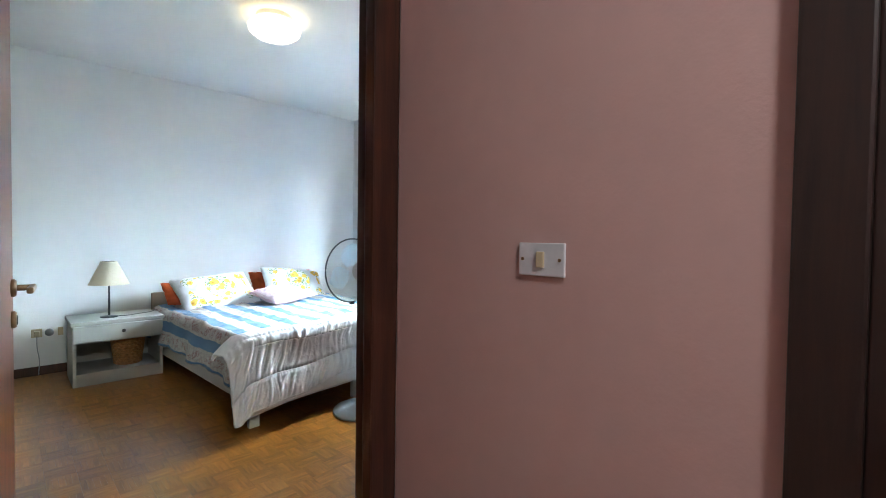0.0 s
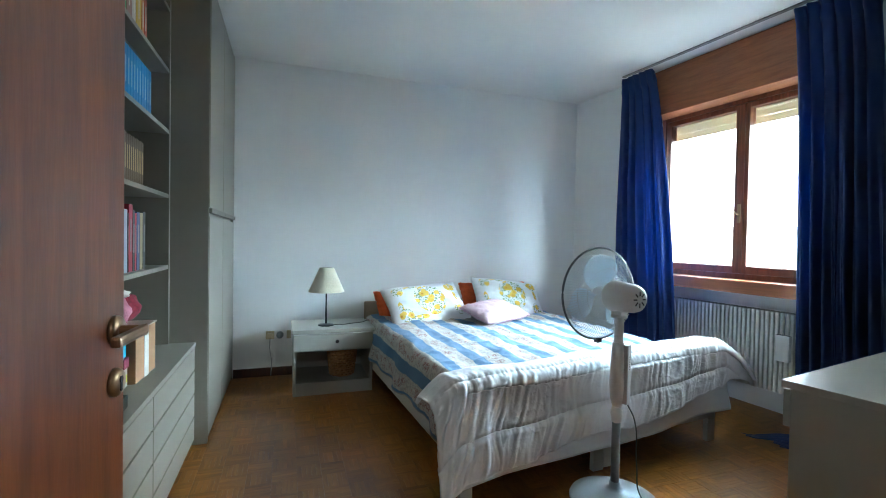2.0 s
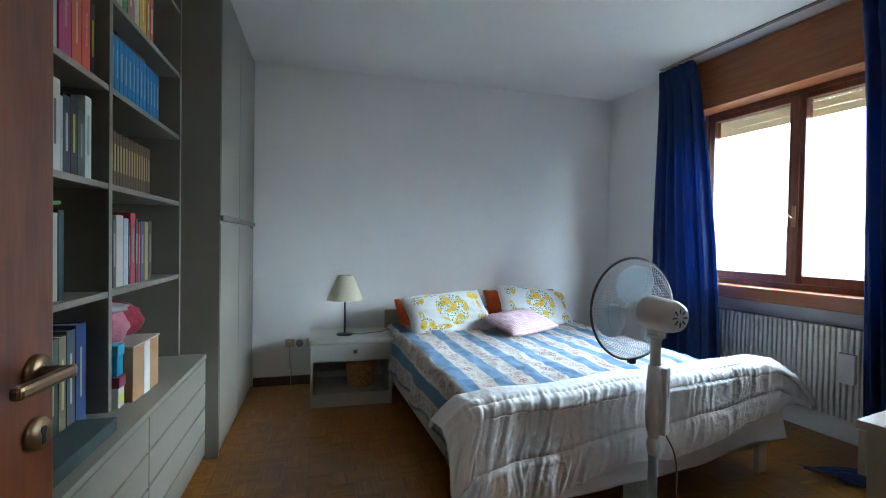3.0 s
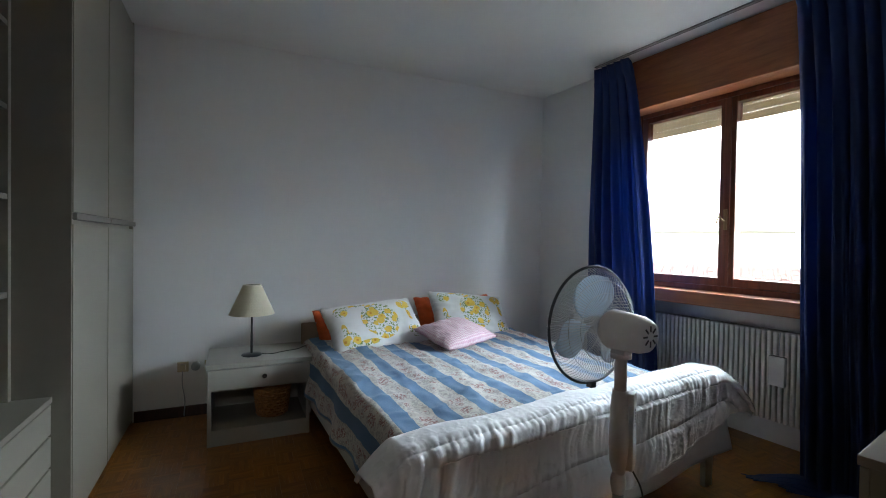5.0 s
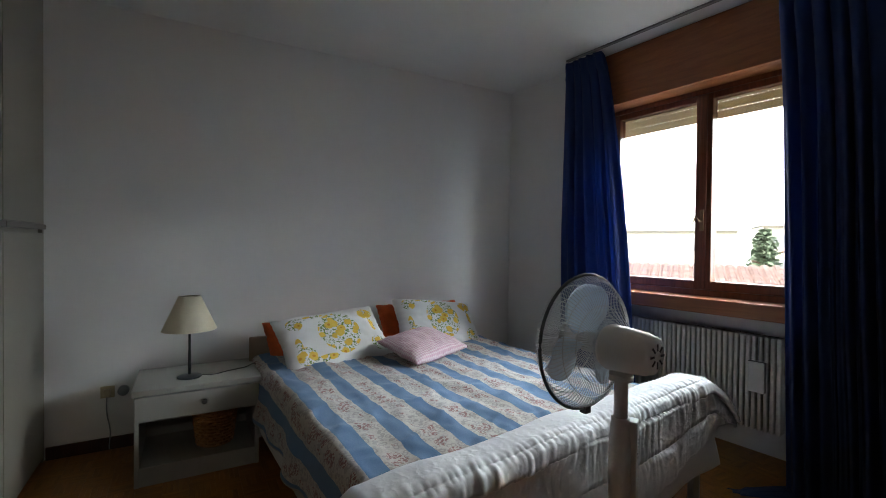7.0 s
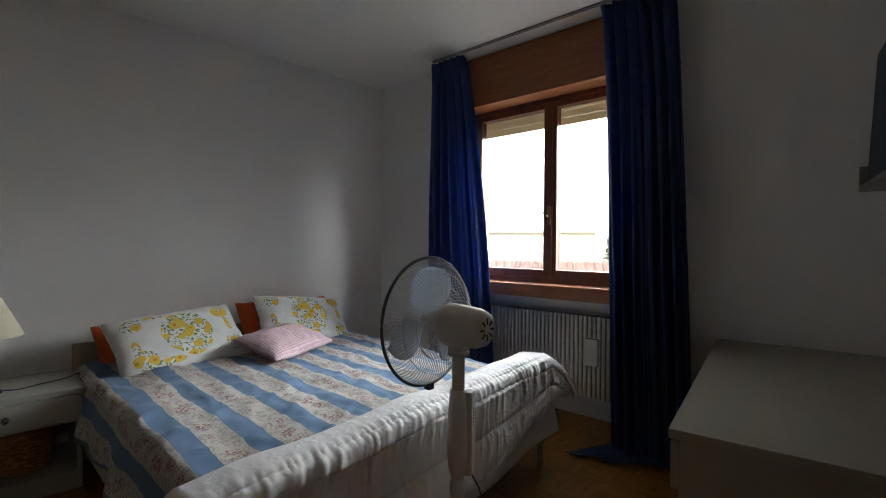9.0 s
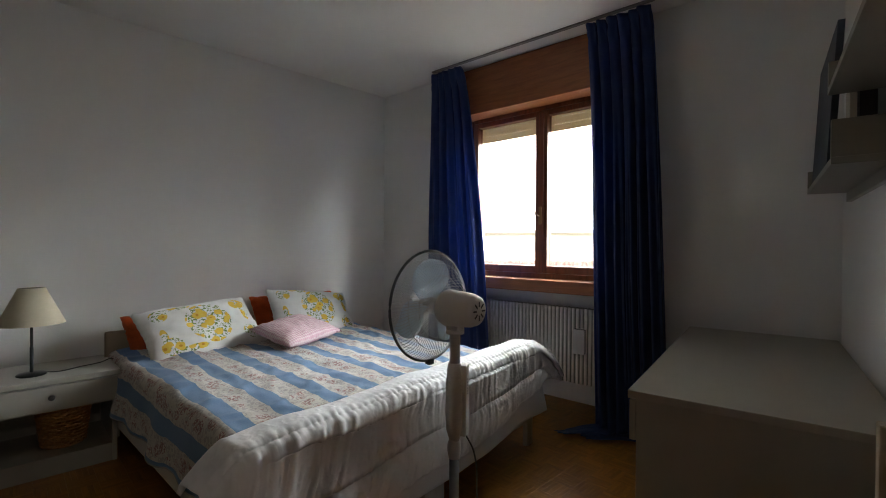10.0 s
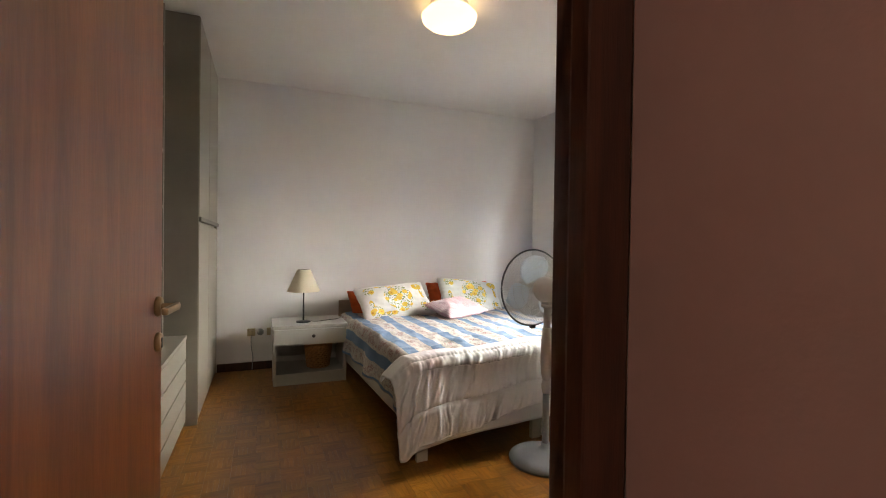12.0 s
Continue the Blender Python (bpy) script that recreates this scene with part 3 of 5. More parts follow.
for w, h, rgb, lab, bar in ((0.04, 0.24, (0.25, 0.04, 0.05), "dark red novel", (0.6, 0.5, 0.3)), (0.045, 0.25, (0.5, 0.48, 0.42), "cream novel", (0.1, 0.1, 0.1)), (0.05, 0.25, (0.03, 0.05, 0.12), "navy novel", (0.6, 0.6, 0.6)), (0.045, 0.24, (0.3, 0.25, 0.15), "tan novel", (0.1, 0.1, 0.1)), (0.04, 0.25, (0.05, 0.15, 0.1), "green novel", (0.6, 0.6, 0.5)), (0.045, 0.25, (0.55, 0.55, 0.5), "white novel", (0.1, 0.1, 0.1)), (0.05, 0.26, (0.02, 0.02, 0.025), "black novel with yellow title", (0.55, 0.5, 0.06)), (0.035, 0.26, (0.02, 0.02, 0.025), "black novel", (0.3, 0.3, 0.3)), (0.06, 0.285, (0.58, 0.57, 0.50), "thick cream novel", (0.12, 0.12, 0.12)), (0.014, 0.24, (0.5, 0.52, 0.55), "thin grey booklet", None), (0.045, 0.25, (0.03, 0.035, 0.06), "dark blue novel", (0.5, 0.5, 0.5)), (0.045, 0.26, (0.025, 0.025, 0.03), "black novel with yellow lettering", (0.55, 0.5, 0.06)), (0.05, 0.235, (0.10, 0.12, 0.11), "dark grey hardback book", (0.3, 0.3, 0.3)), (0.045, 0.285, (0.50, 0.55, 0.50), "tall pale green book", (0.3, 0.35, 0.3))):
    book(y, 1.432, w * 0.94, h, 0.2, rgb, lab + " upright on the shelf", bar=bar)
    y += w * 0.94 + 0.001
y = 2.44
for w, h, rgb, lab in ((0.05, 0.27, (0.35, 0.3, 0.2), "tan ring binder"), (0.05, 0.27, (0.15, 0.2, 0.25), "slate ring binder"), (0.06, 0.28, (0.3, 0.32, 0.3), "grey ring binder"), (0.05, 0.27, (0.12, 0.3, 0.1), "green ring binder"), (0.03, 0.26, (0.1, 0.15, 0.2), "dark blue folder"), (0.06, 0.27, (0.42, 0.42, 0.36), "pale notebook with landscape picture"), (0.03, 0.28, (0.05, 0.08, 0.1), "dark teal folder")):
    book(y, 1.040, w, h, 0.2, rgb, lab + " upright on the shelf", bar=None)
    y += w + 0.004
gf = thing("paper_folder", Matrix.Translation((BX - 0.2, 2.60, 1.31)) @ pose(0, 0, 0, 5, -4, 8), "bright green paper folder lying on the binders", "folder")
part("sheet", box(0, 0.17, 0, 0.22, 0, 0.012, 0.003), cover((0.16, 0.32, 0.05)), gf)
y = 2.50
for w, h, rgb, lab, bar in ((0.06, 0.30, (0.55, 0.06, 0.05), "red and white atlas", (0.7, 0.7, 0.68)), (0.06, 0.33, (0.03, 0.06, 0.05), "dark green atlas", (0.55, 0.5, 0.3)), (0.04, 0.33, (0.2, 0.17, 0.1), "brown encyclopedia volume", (0.55, 0.5, 0.2)), (0.05, 0.34, (0.05, 0.06, 0.08), "black encyclopedia volume", (0.5, 0.5, 0.4)), (0.065, 0.35, (0.025, 0.05, 0.17), "large navy blue encyclopedia volume", (0.5, 0.52, 0.5))):
    book(y + 0.13, 0.597, w, h, 0.24, rgb, lab + " on the drawer unit", bar=bar, front=BX - 0.03)
    y += w + 0.004
pb = thing("pinboard", Matrix.Translation((XL + 0.016, 2.62, 0.597)), "dark brown wooden board leaning in the bookcase", "board")
part("panel", box(0, 0.02, 0, 0.42, 0, 0.40, 0.003), mat("dark_board", (0.07, 0.035, 0.02), 0.6), pb)
tray = thing("tray", Matrix.Translation((BX - 0.02, 2.42, 0.597)), "flat dark green box on the drawer unit", "box")
part("lid", box(0.0, 0.115, 0, 0.42, 0.0, 0.045, 0.004), mat("dark_green_card", (0.05, 0.075, 0.07), 0.6), tray)


def carton(name, x0, y0, z0, w, d, h, rgb, label, lid=None, turn=0.0):
    t = thing(name, Matrix.Translation((x0, y0, z0)) @ pose(0, 0, 0, 0, 0, turn), label, "box")
    part("body", box(-d, 0, 0, w, 0, h, 0.003), mat("card_" + name + str(round(rgb[0], 2)), rgb, 0.8, vary=0.06, scale=14), t)
    if lid:
        part("lid", box(-d - 0.004, 0.004, -0.004, w + 0.004, h - 0.038, h + 0.003, 0.003), mat("lid_" + str(round(lid[0], 2)) + str(round(lid[2], 2)), lid, 0.6, vary=0.05), t)
    return t


c1 = carton("shoe_box", BX + 0.02, 3.046, 0.597, 0.050, 0.28, 0.115, (0.52, 0.49, 0.44), "beige shoe box with a dark red lid", (0.20, 0.02, 0.05))
part("sticker", box(0.0005, 0.0012, 0.008, 0.042, 0.02, 0.05), mat("yellow_sticker", (0.6, 0.65, 0.05), 0.6), c1, "yellow sticker")
c2 = carton("shoe_box", BX + 0.015, 3.046, 0.716, 0.050, 0.26, 0.115, (0.05, 0.30, 0.50), "bright blue shoe box", (0.08, 0.36, 0.56))
c3 = carton("cardboard_box", BX + 0.045, 3.108, 0.597, 0.25, 0.24, 0.215, (0.38, 0.22, 0.11), "brown cardboard box with white packing tape", turn=-2)
part("tape", box(-0.241, 0.0012, 0.10, 0.155, -0.0005, 0.2165), mat("white_tape", (0.62, 0.62, 0.60), 0.5), c3, "white packing tape")
part("flap", box(-0.24, 0.004, -0.004, 0.254, 0.213, 0.219, 0.001), mat("tape_film", (0.5, 0.44, 0.38), 0.3), c3)


def lump(name, m, size, material, label, category, seed, rough=0.25, sub=3):
    bm = bmesh.new()
    bmesh.ops.create_icosphere(bm, subdivisions=sub, radius=1.0)
    for v in bm.verts:
        n_ = noise.noise(v.co * 2.2 + Vector((seed, 0, 0)))
        v.co *= 1 + rough * n_
        v.co.z = max(v.co.z, -0.75)
        v.co = Vector((v.co.x * size[0], v.co.y * size[1], (v.co.z + 0.75) * size[2]))
    return tagged(obj(name, turned(bm, m), material, smooth=True), label, category)


pink_yarn = mat("pink_knit", (0.50, 0.20, 0.26), 0.95, vary=0.15, scale=30, bump=0.6, bump_scale=90)
lump("wool_bag", Matrix.Translation((BX - 0.06, 3.12, 0.835)), (0.08, 0.075, 0.07), pink_yarn, "pink knitted bag on the shoe boxes", "bag", 3)
lump("cloth_bundle", Matrix.Translation((BX - 0.07, 3.13, 0.945)), (0.085, 0.085, 0.022), mat("cream_knit", (0.55, 0.50, 0.47), 0.95, bump=0.5, bump_scale=80), "cream folded cloth on the pink bag", "cloth", 7)
lump("plastic_bag", Matrix.Translation((BX - 0.12, 3.12, 0.965)), (0.05, 0.05, 0.024), mat("clear_bag", (0.32, 0.30, 0.31), 0.2), "crumpled transparent plastic bag", "bag", 12)
lump("red_cloth", Matrix.Translation((BX - 0.10, 3.33, 0.816)), (0.09, 0.13, 0.085), mat("dotted_red_cloth", (0.26, 0.015, 0.035), 0.9, vary=0.3, scale=60), "dark red dotted cloth bundle on the cardboard box", "cloth", 9)

# ---- nightstand, lamp, basket ----
NX0, NX1, NY0, NY1, NZ = 0.572, 1.172, 4.52, 4.98, 0.505
ns = thing("nightstand", Matrix.Translation((NX0, NY0, 0)), "pale grey lacquered nightstand with one drawer and open shelf", "nightstand")
W_, D_ = NX1 - NX0, NY1 - NY0
part("top", box(-0.012, W_ + 0.012, -0.012, D_, NZ - 0.03, NZ, 0.005), lacquer_pale, ns)
part("side_panel", box(0, 0.022, 0, D_, 0, NZ - 0.03, 0.002), lacquer_pale, ns)
part("side_panel", box(W_ - 0.022, W_, 0, D_, 0, NZ - 0.03, 0.002), lacquer_pale, ns)
part("back_panel", box(0.022, W_ - 0.022, D_ - 0.012, D_ - 0.002, 0.03, NZ - 0.03), lacquer_pale, ns)
part("bottom_shelf", box(0.022, W_ - 0.022, 0.006, D_ - 0.012, 0.075, 0.097), lacquer_pale, ns)
part("plinth", box(0.022, W_ - 0.022, 0.006, 0.024, 0.0, 0.075), lacquer_pale, ns)
dr = part("drawer", box(0.003, W_ - 0.003, -0.018, 0.004, 0.345, NZ - 0.034, 0.003), lacquer_pale, ns)
part("knob", lathe([(0, -0.03), (0.008, -0.03), (0.014, -0.024), (0.014, -0.016), (0.006, -0.010), (0.006, 0.0), (0, 0)], 20, m=Matrix.Translation((W_ / 2 + 0.02, -0.018, 0.415)) @ pose(0, 0, 0, -90, 0, 0) @ pose(0, 0, 0, 180, 0, 0) @ pose(0, 0, 0, 180, 0, 0)), mat("dark_knob", (0.03, 0.025, 0.02), 0.4), dr, "dark round knob", smooth=True)
shelf_box = part("drawer_case", box(0.022, W_ - 0.022, 0.004, D_ - 0.014, 0.335, 0.345), lacquer_pale, ns)

shade_m = mat("cream_lampshade", (0.66, 0.60, 0.45), 0.9, vary=0.04, bump=0.3, bump_scale=300)
metal_dark = mat("dark_metal", (0.05, 0.055, 0.06), 0.35, 0.8)
lamp = thing("table_lamp", Matrix.Translation((0.822, 4.68, NZ)), "small table lamp with cream cone shade, unlit", "lamp")
part("base", lathe([(0, 0), (0.062, 0), (0.064, 0.005), (0.058, 0.010), (0.012, 0.016), (0, 0.016)], 40), metal_dark, lamp, smooth=True)
part("stem", lathe([(0, 0.014), (0.008, 0.014), (0.008, 0.15), (0.0065, 0.15), (0.0065, 0.31), (0.014, 0.31), (0.014, 0.345), (0, 0.345)], 16), metal_dark, lamp, smooth=True)
part("shade", lathe([(0.140, 0.272), (0.056, 0.462), (0.054, 0.462), (0.138, 0.272), (0.140, 0.272)], 48), shade_m, lamp, "cream fabric shade", smooth=True)
bm = tube([(0.053 * math.cos(a), 0.053 * math.sin(a), 0.458) for a in [k * math.pi / 12 for k in range(24)]], 0.002, 5, closed=True)
tube([(-0.052, 0, 0.455), (0, 0, 0.345), (0.052, 0, 0.455)], 0.0015, 5, bm)
part("shade_ring", bm, metal_dark, lamp)
part("bulb", lathe([(0, 0.40), (0.018, 0.395), (0.024, 0.375), (0.012, 0.35), (0.012, 0.345), (0, 0.345)], 16), white_plastic, lamp, smooth=True)


def cable(name, points, label, radius=0.003, material=None):
    cu = bpy.data.curves.new(name, "CURVE")
    cu.dimensions, cu.bevel_depth, cu.bevel_resolution, cu.resolution_u = "3D", radius, 2, 8
    sp = cu.splines.new("BEZIER")
    sp.bezier_points.add(len(points) - 1)
    for q, p in zip(sp.bezier_points, points):
        q.co, q.handle_left_type, q.handle_right_type = p, "AUTO", "AUTO"
    cu.materials.append(material or black)
    return tagged(new(name, cu), label, "cable")


cable("lamp_cable", [(0.87, 4.69, NZ + 0.006), (0.93, 4.66, NZ + 0.004), (1.02, 4.70, NZ + 0.004), (1.12, 4.74, NZ + 0.004), (1.186, 4.78, NZ + 0.006), (1.195, 4.82, 0.40)], "thin black lamp cable lying on the nightstand", 0.0025)

wick = mat("wicker", (0.50, 0.22, 0.070), 0.65, vary=0.25, scale=50, bump=0.4, bump_scale=150)
bk = thing("wicker_basket", Matrix.Translation((0.955, 4.715, 0.097)), "round orange-brown wicker basket on the nightstand's shelf", "basket")
for k in range(11):
    z0 = 0.012 + k * 0.0185
    r = 0.092 + 0.022 * k / 10
    pts = [((r + 0.003 * math.cos(n_ * math.pi + k * math.pi)) * math.cos(n_ * 2 * math.pi / 36), (r + 0.003 * math.cos(n_ * math.pi + k * math.pi)) * math.sin(n_ * 2 * math.pi / 36), z0) for n_ in range(36)]
    part("woven_ring", tube(pts, 0.0098, 6, closed=True), wick, bk)
part("basket_base", lathe([(0, 0.0), (0.092, 0.0), (0.092, 0.01), (0, 0.01)], 32), wick, bk)
part("rim", tube([(0.117 * math.cos(k * math.pi / 20), 0.117 * math.sin(k * math.pi / 20), 0.213) for k in range(40)], 0.011, 8, closed=True), wick, bk)
part("handle", tube([(0.119 * math.cos(a), 0.119 * math.sin(a), 0.205 - 0.028 * math.sin((a + 2.2) / 0.8 * math.pi)) for a in [-2.2 + k * 0.08 for k in range(11)]], 0.006, 6), wick, bk)

# socket with plugs
so = thing("wall_socket", Matrix.Translation((0.43, YB, 0.355)), "cream wall socket with a grey plug and cable", "socket")
cream = mat("cream_socket", (0.52, 0.46, 0.30), 0.4)
part("plate", box(-0.075, -0.005, -0.014, 0, -0.035, 0.035, 0.003), cream, so)
part("plug", box(-0.058, -0.022, -0.05, -0.014, -0.022, 0.022, 0.006), cream, so)
part("adapter", lathe([(0, 0), (0.030, 0), (0.030, 0.03), (0.022, 0.045), (0, 0.046)], 24, m=Matrix.Translation((0.04, 0, 0)) @ pose(0, 0, 0, 90, 0, 0)), grey_plastic, so, "round grey adapter", smooth=True)
part("plate_right", box(0.095, 0.13, -0.012, 0, -0.035, 0.035, 0.003), cream, so)
cable("plug_cable", [(0.39, YB - 0.045, 0.335), (0.39, YB - 0.05, 0.25), (0.405, YB - 0.03, 0.12), (0.40, YB - 0.022, 0.03), (0.40, YB - 0.02, 0.006)], "thin grey cable hanging from the socket", 0.003, grey_plastic)

# ---- beds ----
def sheet(fn, nu, nv, uv=None):
    """A grid surface fn(u, v) for u, v in 0..1, with a UV layer."""
    bm = bmesh.new()
    layer = bm.loops.layers.uv.new("uv")
    g = [[bm.verts.new(fn(i / nu, j / nv)) for j in range(nv + 1)] for i in range(nu + 1)]
    for i in range(nu):
        for j in range(nv):
            f = bm.faces.new((g[i][j], g[i + 1][j], g[i + 1][j + 1], g[i][j + 1]))
            f.smooth = True
            for l, (a, b) in zip(f.loops, ((i, j), (i + 1, j), (i + 1, j + 1), (i, j + 1))):
                l[layer].uv = uv(a / nu, b / nv) if uv else (a / nu, b / nv)
    return bm


def nz(x, y, z=0.0):
    return noise.noise(Vector((x, y, z)))


def cloth_thick(ob, t=0.006):
    m = ob.modifiers.new("thickness", "SOLIDIFY")
    m.thickness, m.offset = t, 0.0
    return ob


bed_paint = mat("bed_frame_paint", (0.60, 0.58, 0.52), 0.45, vary=0.04)


def bed(m, label, w):
    b = thing("bed", m, label, "bed", "pair of single beds")
    l = 2.02
    for x in (0, w - 0.065):
        part("leg", box(x, x + 0.065, 0, 0.03, 0, 0.22, 0.003), bed_paint, b)
        part("leg", box(x, x + 0.065, l - 0.04, l - 0.01, 0, 0.22, 0.003), bed_paint, b)
    part("foot_rail", box(0.0, w, -0.002, 0.022, 0.145, 0.285, 0.003), bed_paint, b)
    for x in (0, w - 0.024):
        part("side_rail", box(x, x + 0.024, 0.022, l - 0.03, 0.145, 0.285, 0.003), bed_paint, b)
    part("slat_base", box(0.024, w - 0.024, 0.022, l - 0.03, 0.24, 0.27), bed_paint, b)
    part("headboard", box(-0.01, w + 0.01, l - 0.03, l, 0.10, 0.66, 0.012), mat("headboard_tan", (0.33, 0.26, 0.19), 0.5, vary=0.06), b, "tan headboard")
    part("mattress", box(0.015, w - 0.015, 0.03, l - 0.04, 0.27, 0.475, 0.03), white_cloth, b)
    return b


BED_L = Matrix.Translation((1.285, 2.890, 0)) @ pose(0, 0, 0, 0, 0, 3.3)
BED_R = Matrix.Translation((2.140, 2.955, 0)) @ pose(0, 0, 0, 0, 0, 5.2)
bed(BED_L, "single bed with pale painted wooden frame, made up", 0.84)
bed(BED_R, "single bed with pale painted frame standing beside another", 0.90)

# striped coverlet
cm = bpy.data.materials.new("striped_coverlet")
cm.use_nodes = True
n, l = cm.node_tree.nodes, cm.node_tree.links
cb = n["Principled BSDF"]
cb.inputs["Roughness"].default_value, cb.inputs["Sheen Weight"].default_value = 0.85, 0.1
uvn, sep = n.new("ShaderNodeUVMap"), n.new("ShaderNodeSeparateXYZ")
l.new(uvn.outputs["UV"], sep.inputs[0])


def math_node(op, a, b=None, c=None):
    q = n.new("ShaderNodeMath")
    q.operation = op
    for i, v in enumerate((a, b, c)):
        if v is None:
            continue
        if isinstance(v, (int, float)):
            q.inputs[i].default_value = v
        else:
            l.new(v, q.inputs[i])
    return q.outputs[0]


def color_mix(fac, a, b):
    q = n.new("ShaderNodeMix")
    q.data_type = "RGBA"
    for i, v in ((0, fac), (6, a), (7, b)):
        if isinstance(v, tuple):
            q.inputs[i].default_value = (*v, 1)
        elif isinstance(v, (int, float)):
            q.inputs[i].default_value = v
        else:
            l.new(v, q.inputs[i])
    return q.outputs[2]


def vor(scale, feature="F1", vec=None):
    q = n.new("ShaderNodeTexVoronoi")
    q.feature = feature
    q.inputs["Scale"].default_value = scale
    l.new(vec or uvn.outputs["UV"], q.inputs["Vector"])
    return q


def noise_node(scale, vec=None, detail=3):
    q = n.new("ShaderNodeTexNoise")
    q.inputs["Scale"].default_value, q.inputs["Detail"].default_value = scale, detail
    l.new(vec or uvn.outputs["UV"], q.inputs["Vector"])
    return q.outputs["Fac"]


phase = math_node("FRACT", math_node("DIVIDE", math_node("ADD", sep.outputs["X"], 10.0), 0.197))
blue_band = math_node("LESS_THAN", phase, 0.42)
scroll = vor(38.0)
ring_mask = math_node("LESS_THAN", math_node("ABSOLUTE", math_node("SUBTRACT", scroll.outputs["Distance"], 0.38)), 0.10)
flower_mask = math_node("MULTIPLY", math_node("LESS_THAN", vor(17.0).outputs["Distance"], 0.50), math_node("LESS_THAN", math_node("ABSOLUTE", math_node("SUBTRACT", phase, 0.71)), 0.17))
stem_mask = math_node("GREATER_THAN", noise_node(85.0), 0.50)
floral = color_mix(math_node("MULTIPLY", ring_mask, 0.55), (0.53, 0.495, 0.44), (0.23, 0.21, 0.21))
floral = color_mix(math_node("MULTIPLY", flower_mask, stem_mask), floral, (0.27, 0.095, 0.085))
floral = color_mix(math_node("MULTIPLY", stem_mask, 0.25), floral, (0.33, 0.31, 0.29))
blue = color_mix(noise_node(160.0), (0.075, 0.155, 0.29), (0.125, 0.225, 0.38))
l.new(color_mix(blue_band, floral, blue), cb.inputs["Base Color"])
bpn = n.new("ShaderNodeBump")
bpn.inputs["Strength"].default_value, bpn.inputs["Distance"].default_value = 0.3, 0.002
l.new(noise_node(400.0), bpn.inputs["Height"])
l.new(bpn.outputs["Normal"], cb.inputs["Normal"])

COVER_M = Matrix.Translation((1.262, 2.955, 0)) @ pose(0, 0, 0, 0, 0, 2.6)
CW, CL, TOPZ = 1.70, 1.98, 0.535


def cover_fn(u, v):
    s = -0.285 + u * (CW + 0.57)           # along the cloth's width
    b = 0.02 + v * CL
    wr_ = 0.010 * nz(s * 5, b * 2.2, 3) + 0.005 * nz(s * 13 + b * 4, b * 6, 8) + 0.007 * max(0.0, 1 - abs(nz(s * 3 + b * 2.2, b * 4 - s, 31)) * 6) + 0.006 * max(0.0, 1 - abs(nz(s * 6 - b * 2.5, b * 2.4 + s, 44)) * 5) + 0.004 * max(0.0, 1 - abs(nz(s * 11 + b, b * 5 - 2 * s, 57)) * 5)
    ridge = 0.014 * max(0.0, nz(s * 2.3 - b * 1.4, b * 3.1, 21)) ** 1.0
    z = TOPZ + wr_ + ridge + 0.012 * math.sin(math.pi * max(0, min(1, s / CW)))
    r = 0.05
    x = s
    if s < r:
        d = r - s
        a = min(d / r, math.pi / 2)
        x = r - r * math.sin(a)
        z -= r * (1 - math.cos(a))
        if d > r * math.pi / 2:
            k = d - r * math.pi / 2
            flare = 0.11 + 0.07 * nz(b * 2.5, 4.0) + 0.06 * math.sin(b * 9 + 1)
            x -= k * flare + 0.012 * math.sin(b * 17) * k / 0.2
            z -= k * 0.93
    elif s > CW - r:
        d = s - (CW - r)
        a = min(d / r, math.pi / 2)
        x = CW - r + r * math.sin(a)
        z -= r * (1 - math.cos(a))
        if d > r * math.pi / 2:
            k = d - r * math.pi / 2
            x += k * (0.2 + 0.1 * math.sin(b * 8))
            z -= k * 0.95
    return Vector((x, b, z))


cov = obj("coverlet", sheet(cover_fn, 150, 130, lambda u, v: (-0.285 + u * (CW + 0.57) + 0.012 * nz(v * 6, u * 4), v * CL)), cm)
cov.matrix_world = COVER_M
cloth_thick(cov, 0.006)
for edge in (0.0, 1.0):
    part("side_hem", tube([cover_fn(edge, k / 90) for k in range(91)], 0.0045, 6), cm, cov, "stitched hem of the hanging side", smooth=True)
tagged(cov, "blue and beige floral striped coverlet spread over both beds", "coverlet")

# white quilt over the foot of the beds
quilt_m = mat("white_quilt", (0.82, 0.82, 0.83), 0.6, vary=0.02, scale=5, sheen=0.1)
n, l = quilt_m.node_tree.nodes, quilt_m.node_tree.links
uvn, mpn = n.new("ShaderNodeUVMap"), n.new("ShaderNodeMapping")
mpn.inputs["Scale"].default_value, mpn.inputs["Rotation"].default_value = (1.0, 0.30, 1.0), (0, 0, radians(14))
l.new(uvn.outputs["UV"], mpn.inputs["Vector"])
height = None
for sc, amp in ((26.0, 1.0), (55.0, 0.25)):
    f1 = noise_node(sc, mpn.outputs[0], 2)
    ridge_ = math_node("SUBTRACT", 1.0, math_node("MINIMUM", math_node("MULTIPLY", math_node("ABSOLUTE", math_node("SUBTRACT", f1, 0.5)), 9.0), 1.0))
    ridge_ = math_node("MULTIPLY", ridge_, amp)
    height = ridge_ if height is None else math_node("ADD", height, ridge_)
height = math_node("MULTIPLY", height, math_node("SUBTRACT", math_node("MULTIPLY", noise_node(5.0), 2.6), 0.75))
bpn = n.new("ShaderNodeBump")
bpn.inputs["Strength"].default_value, bpn.inputs["Distance"].default_value = 0.32, 0.006
l.new(height, bpn.inputs["Height"])
l.new(bpn.outputs["Normal"], n["Principled BSDF"].inputs["Normal"])


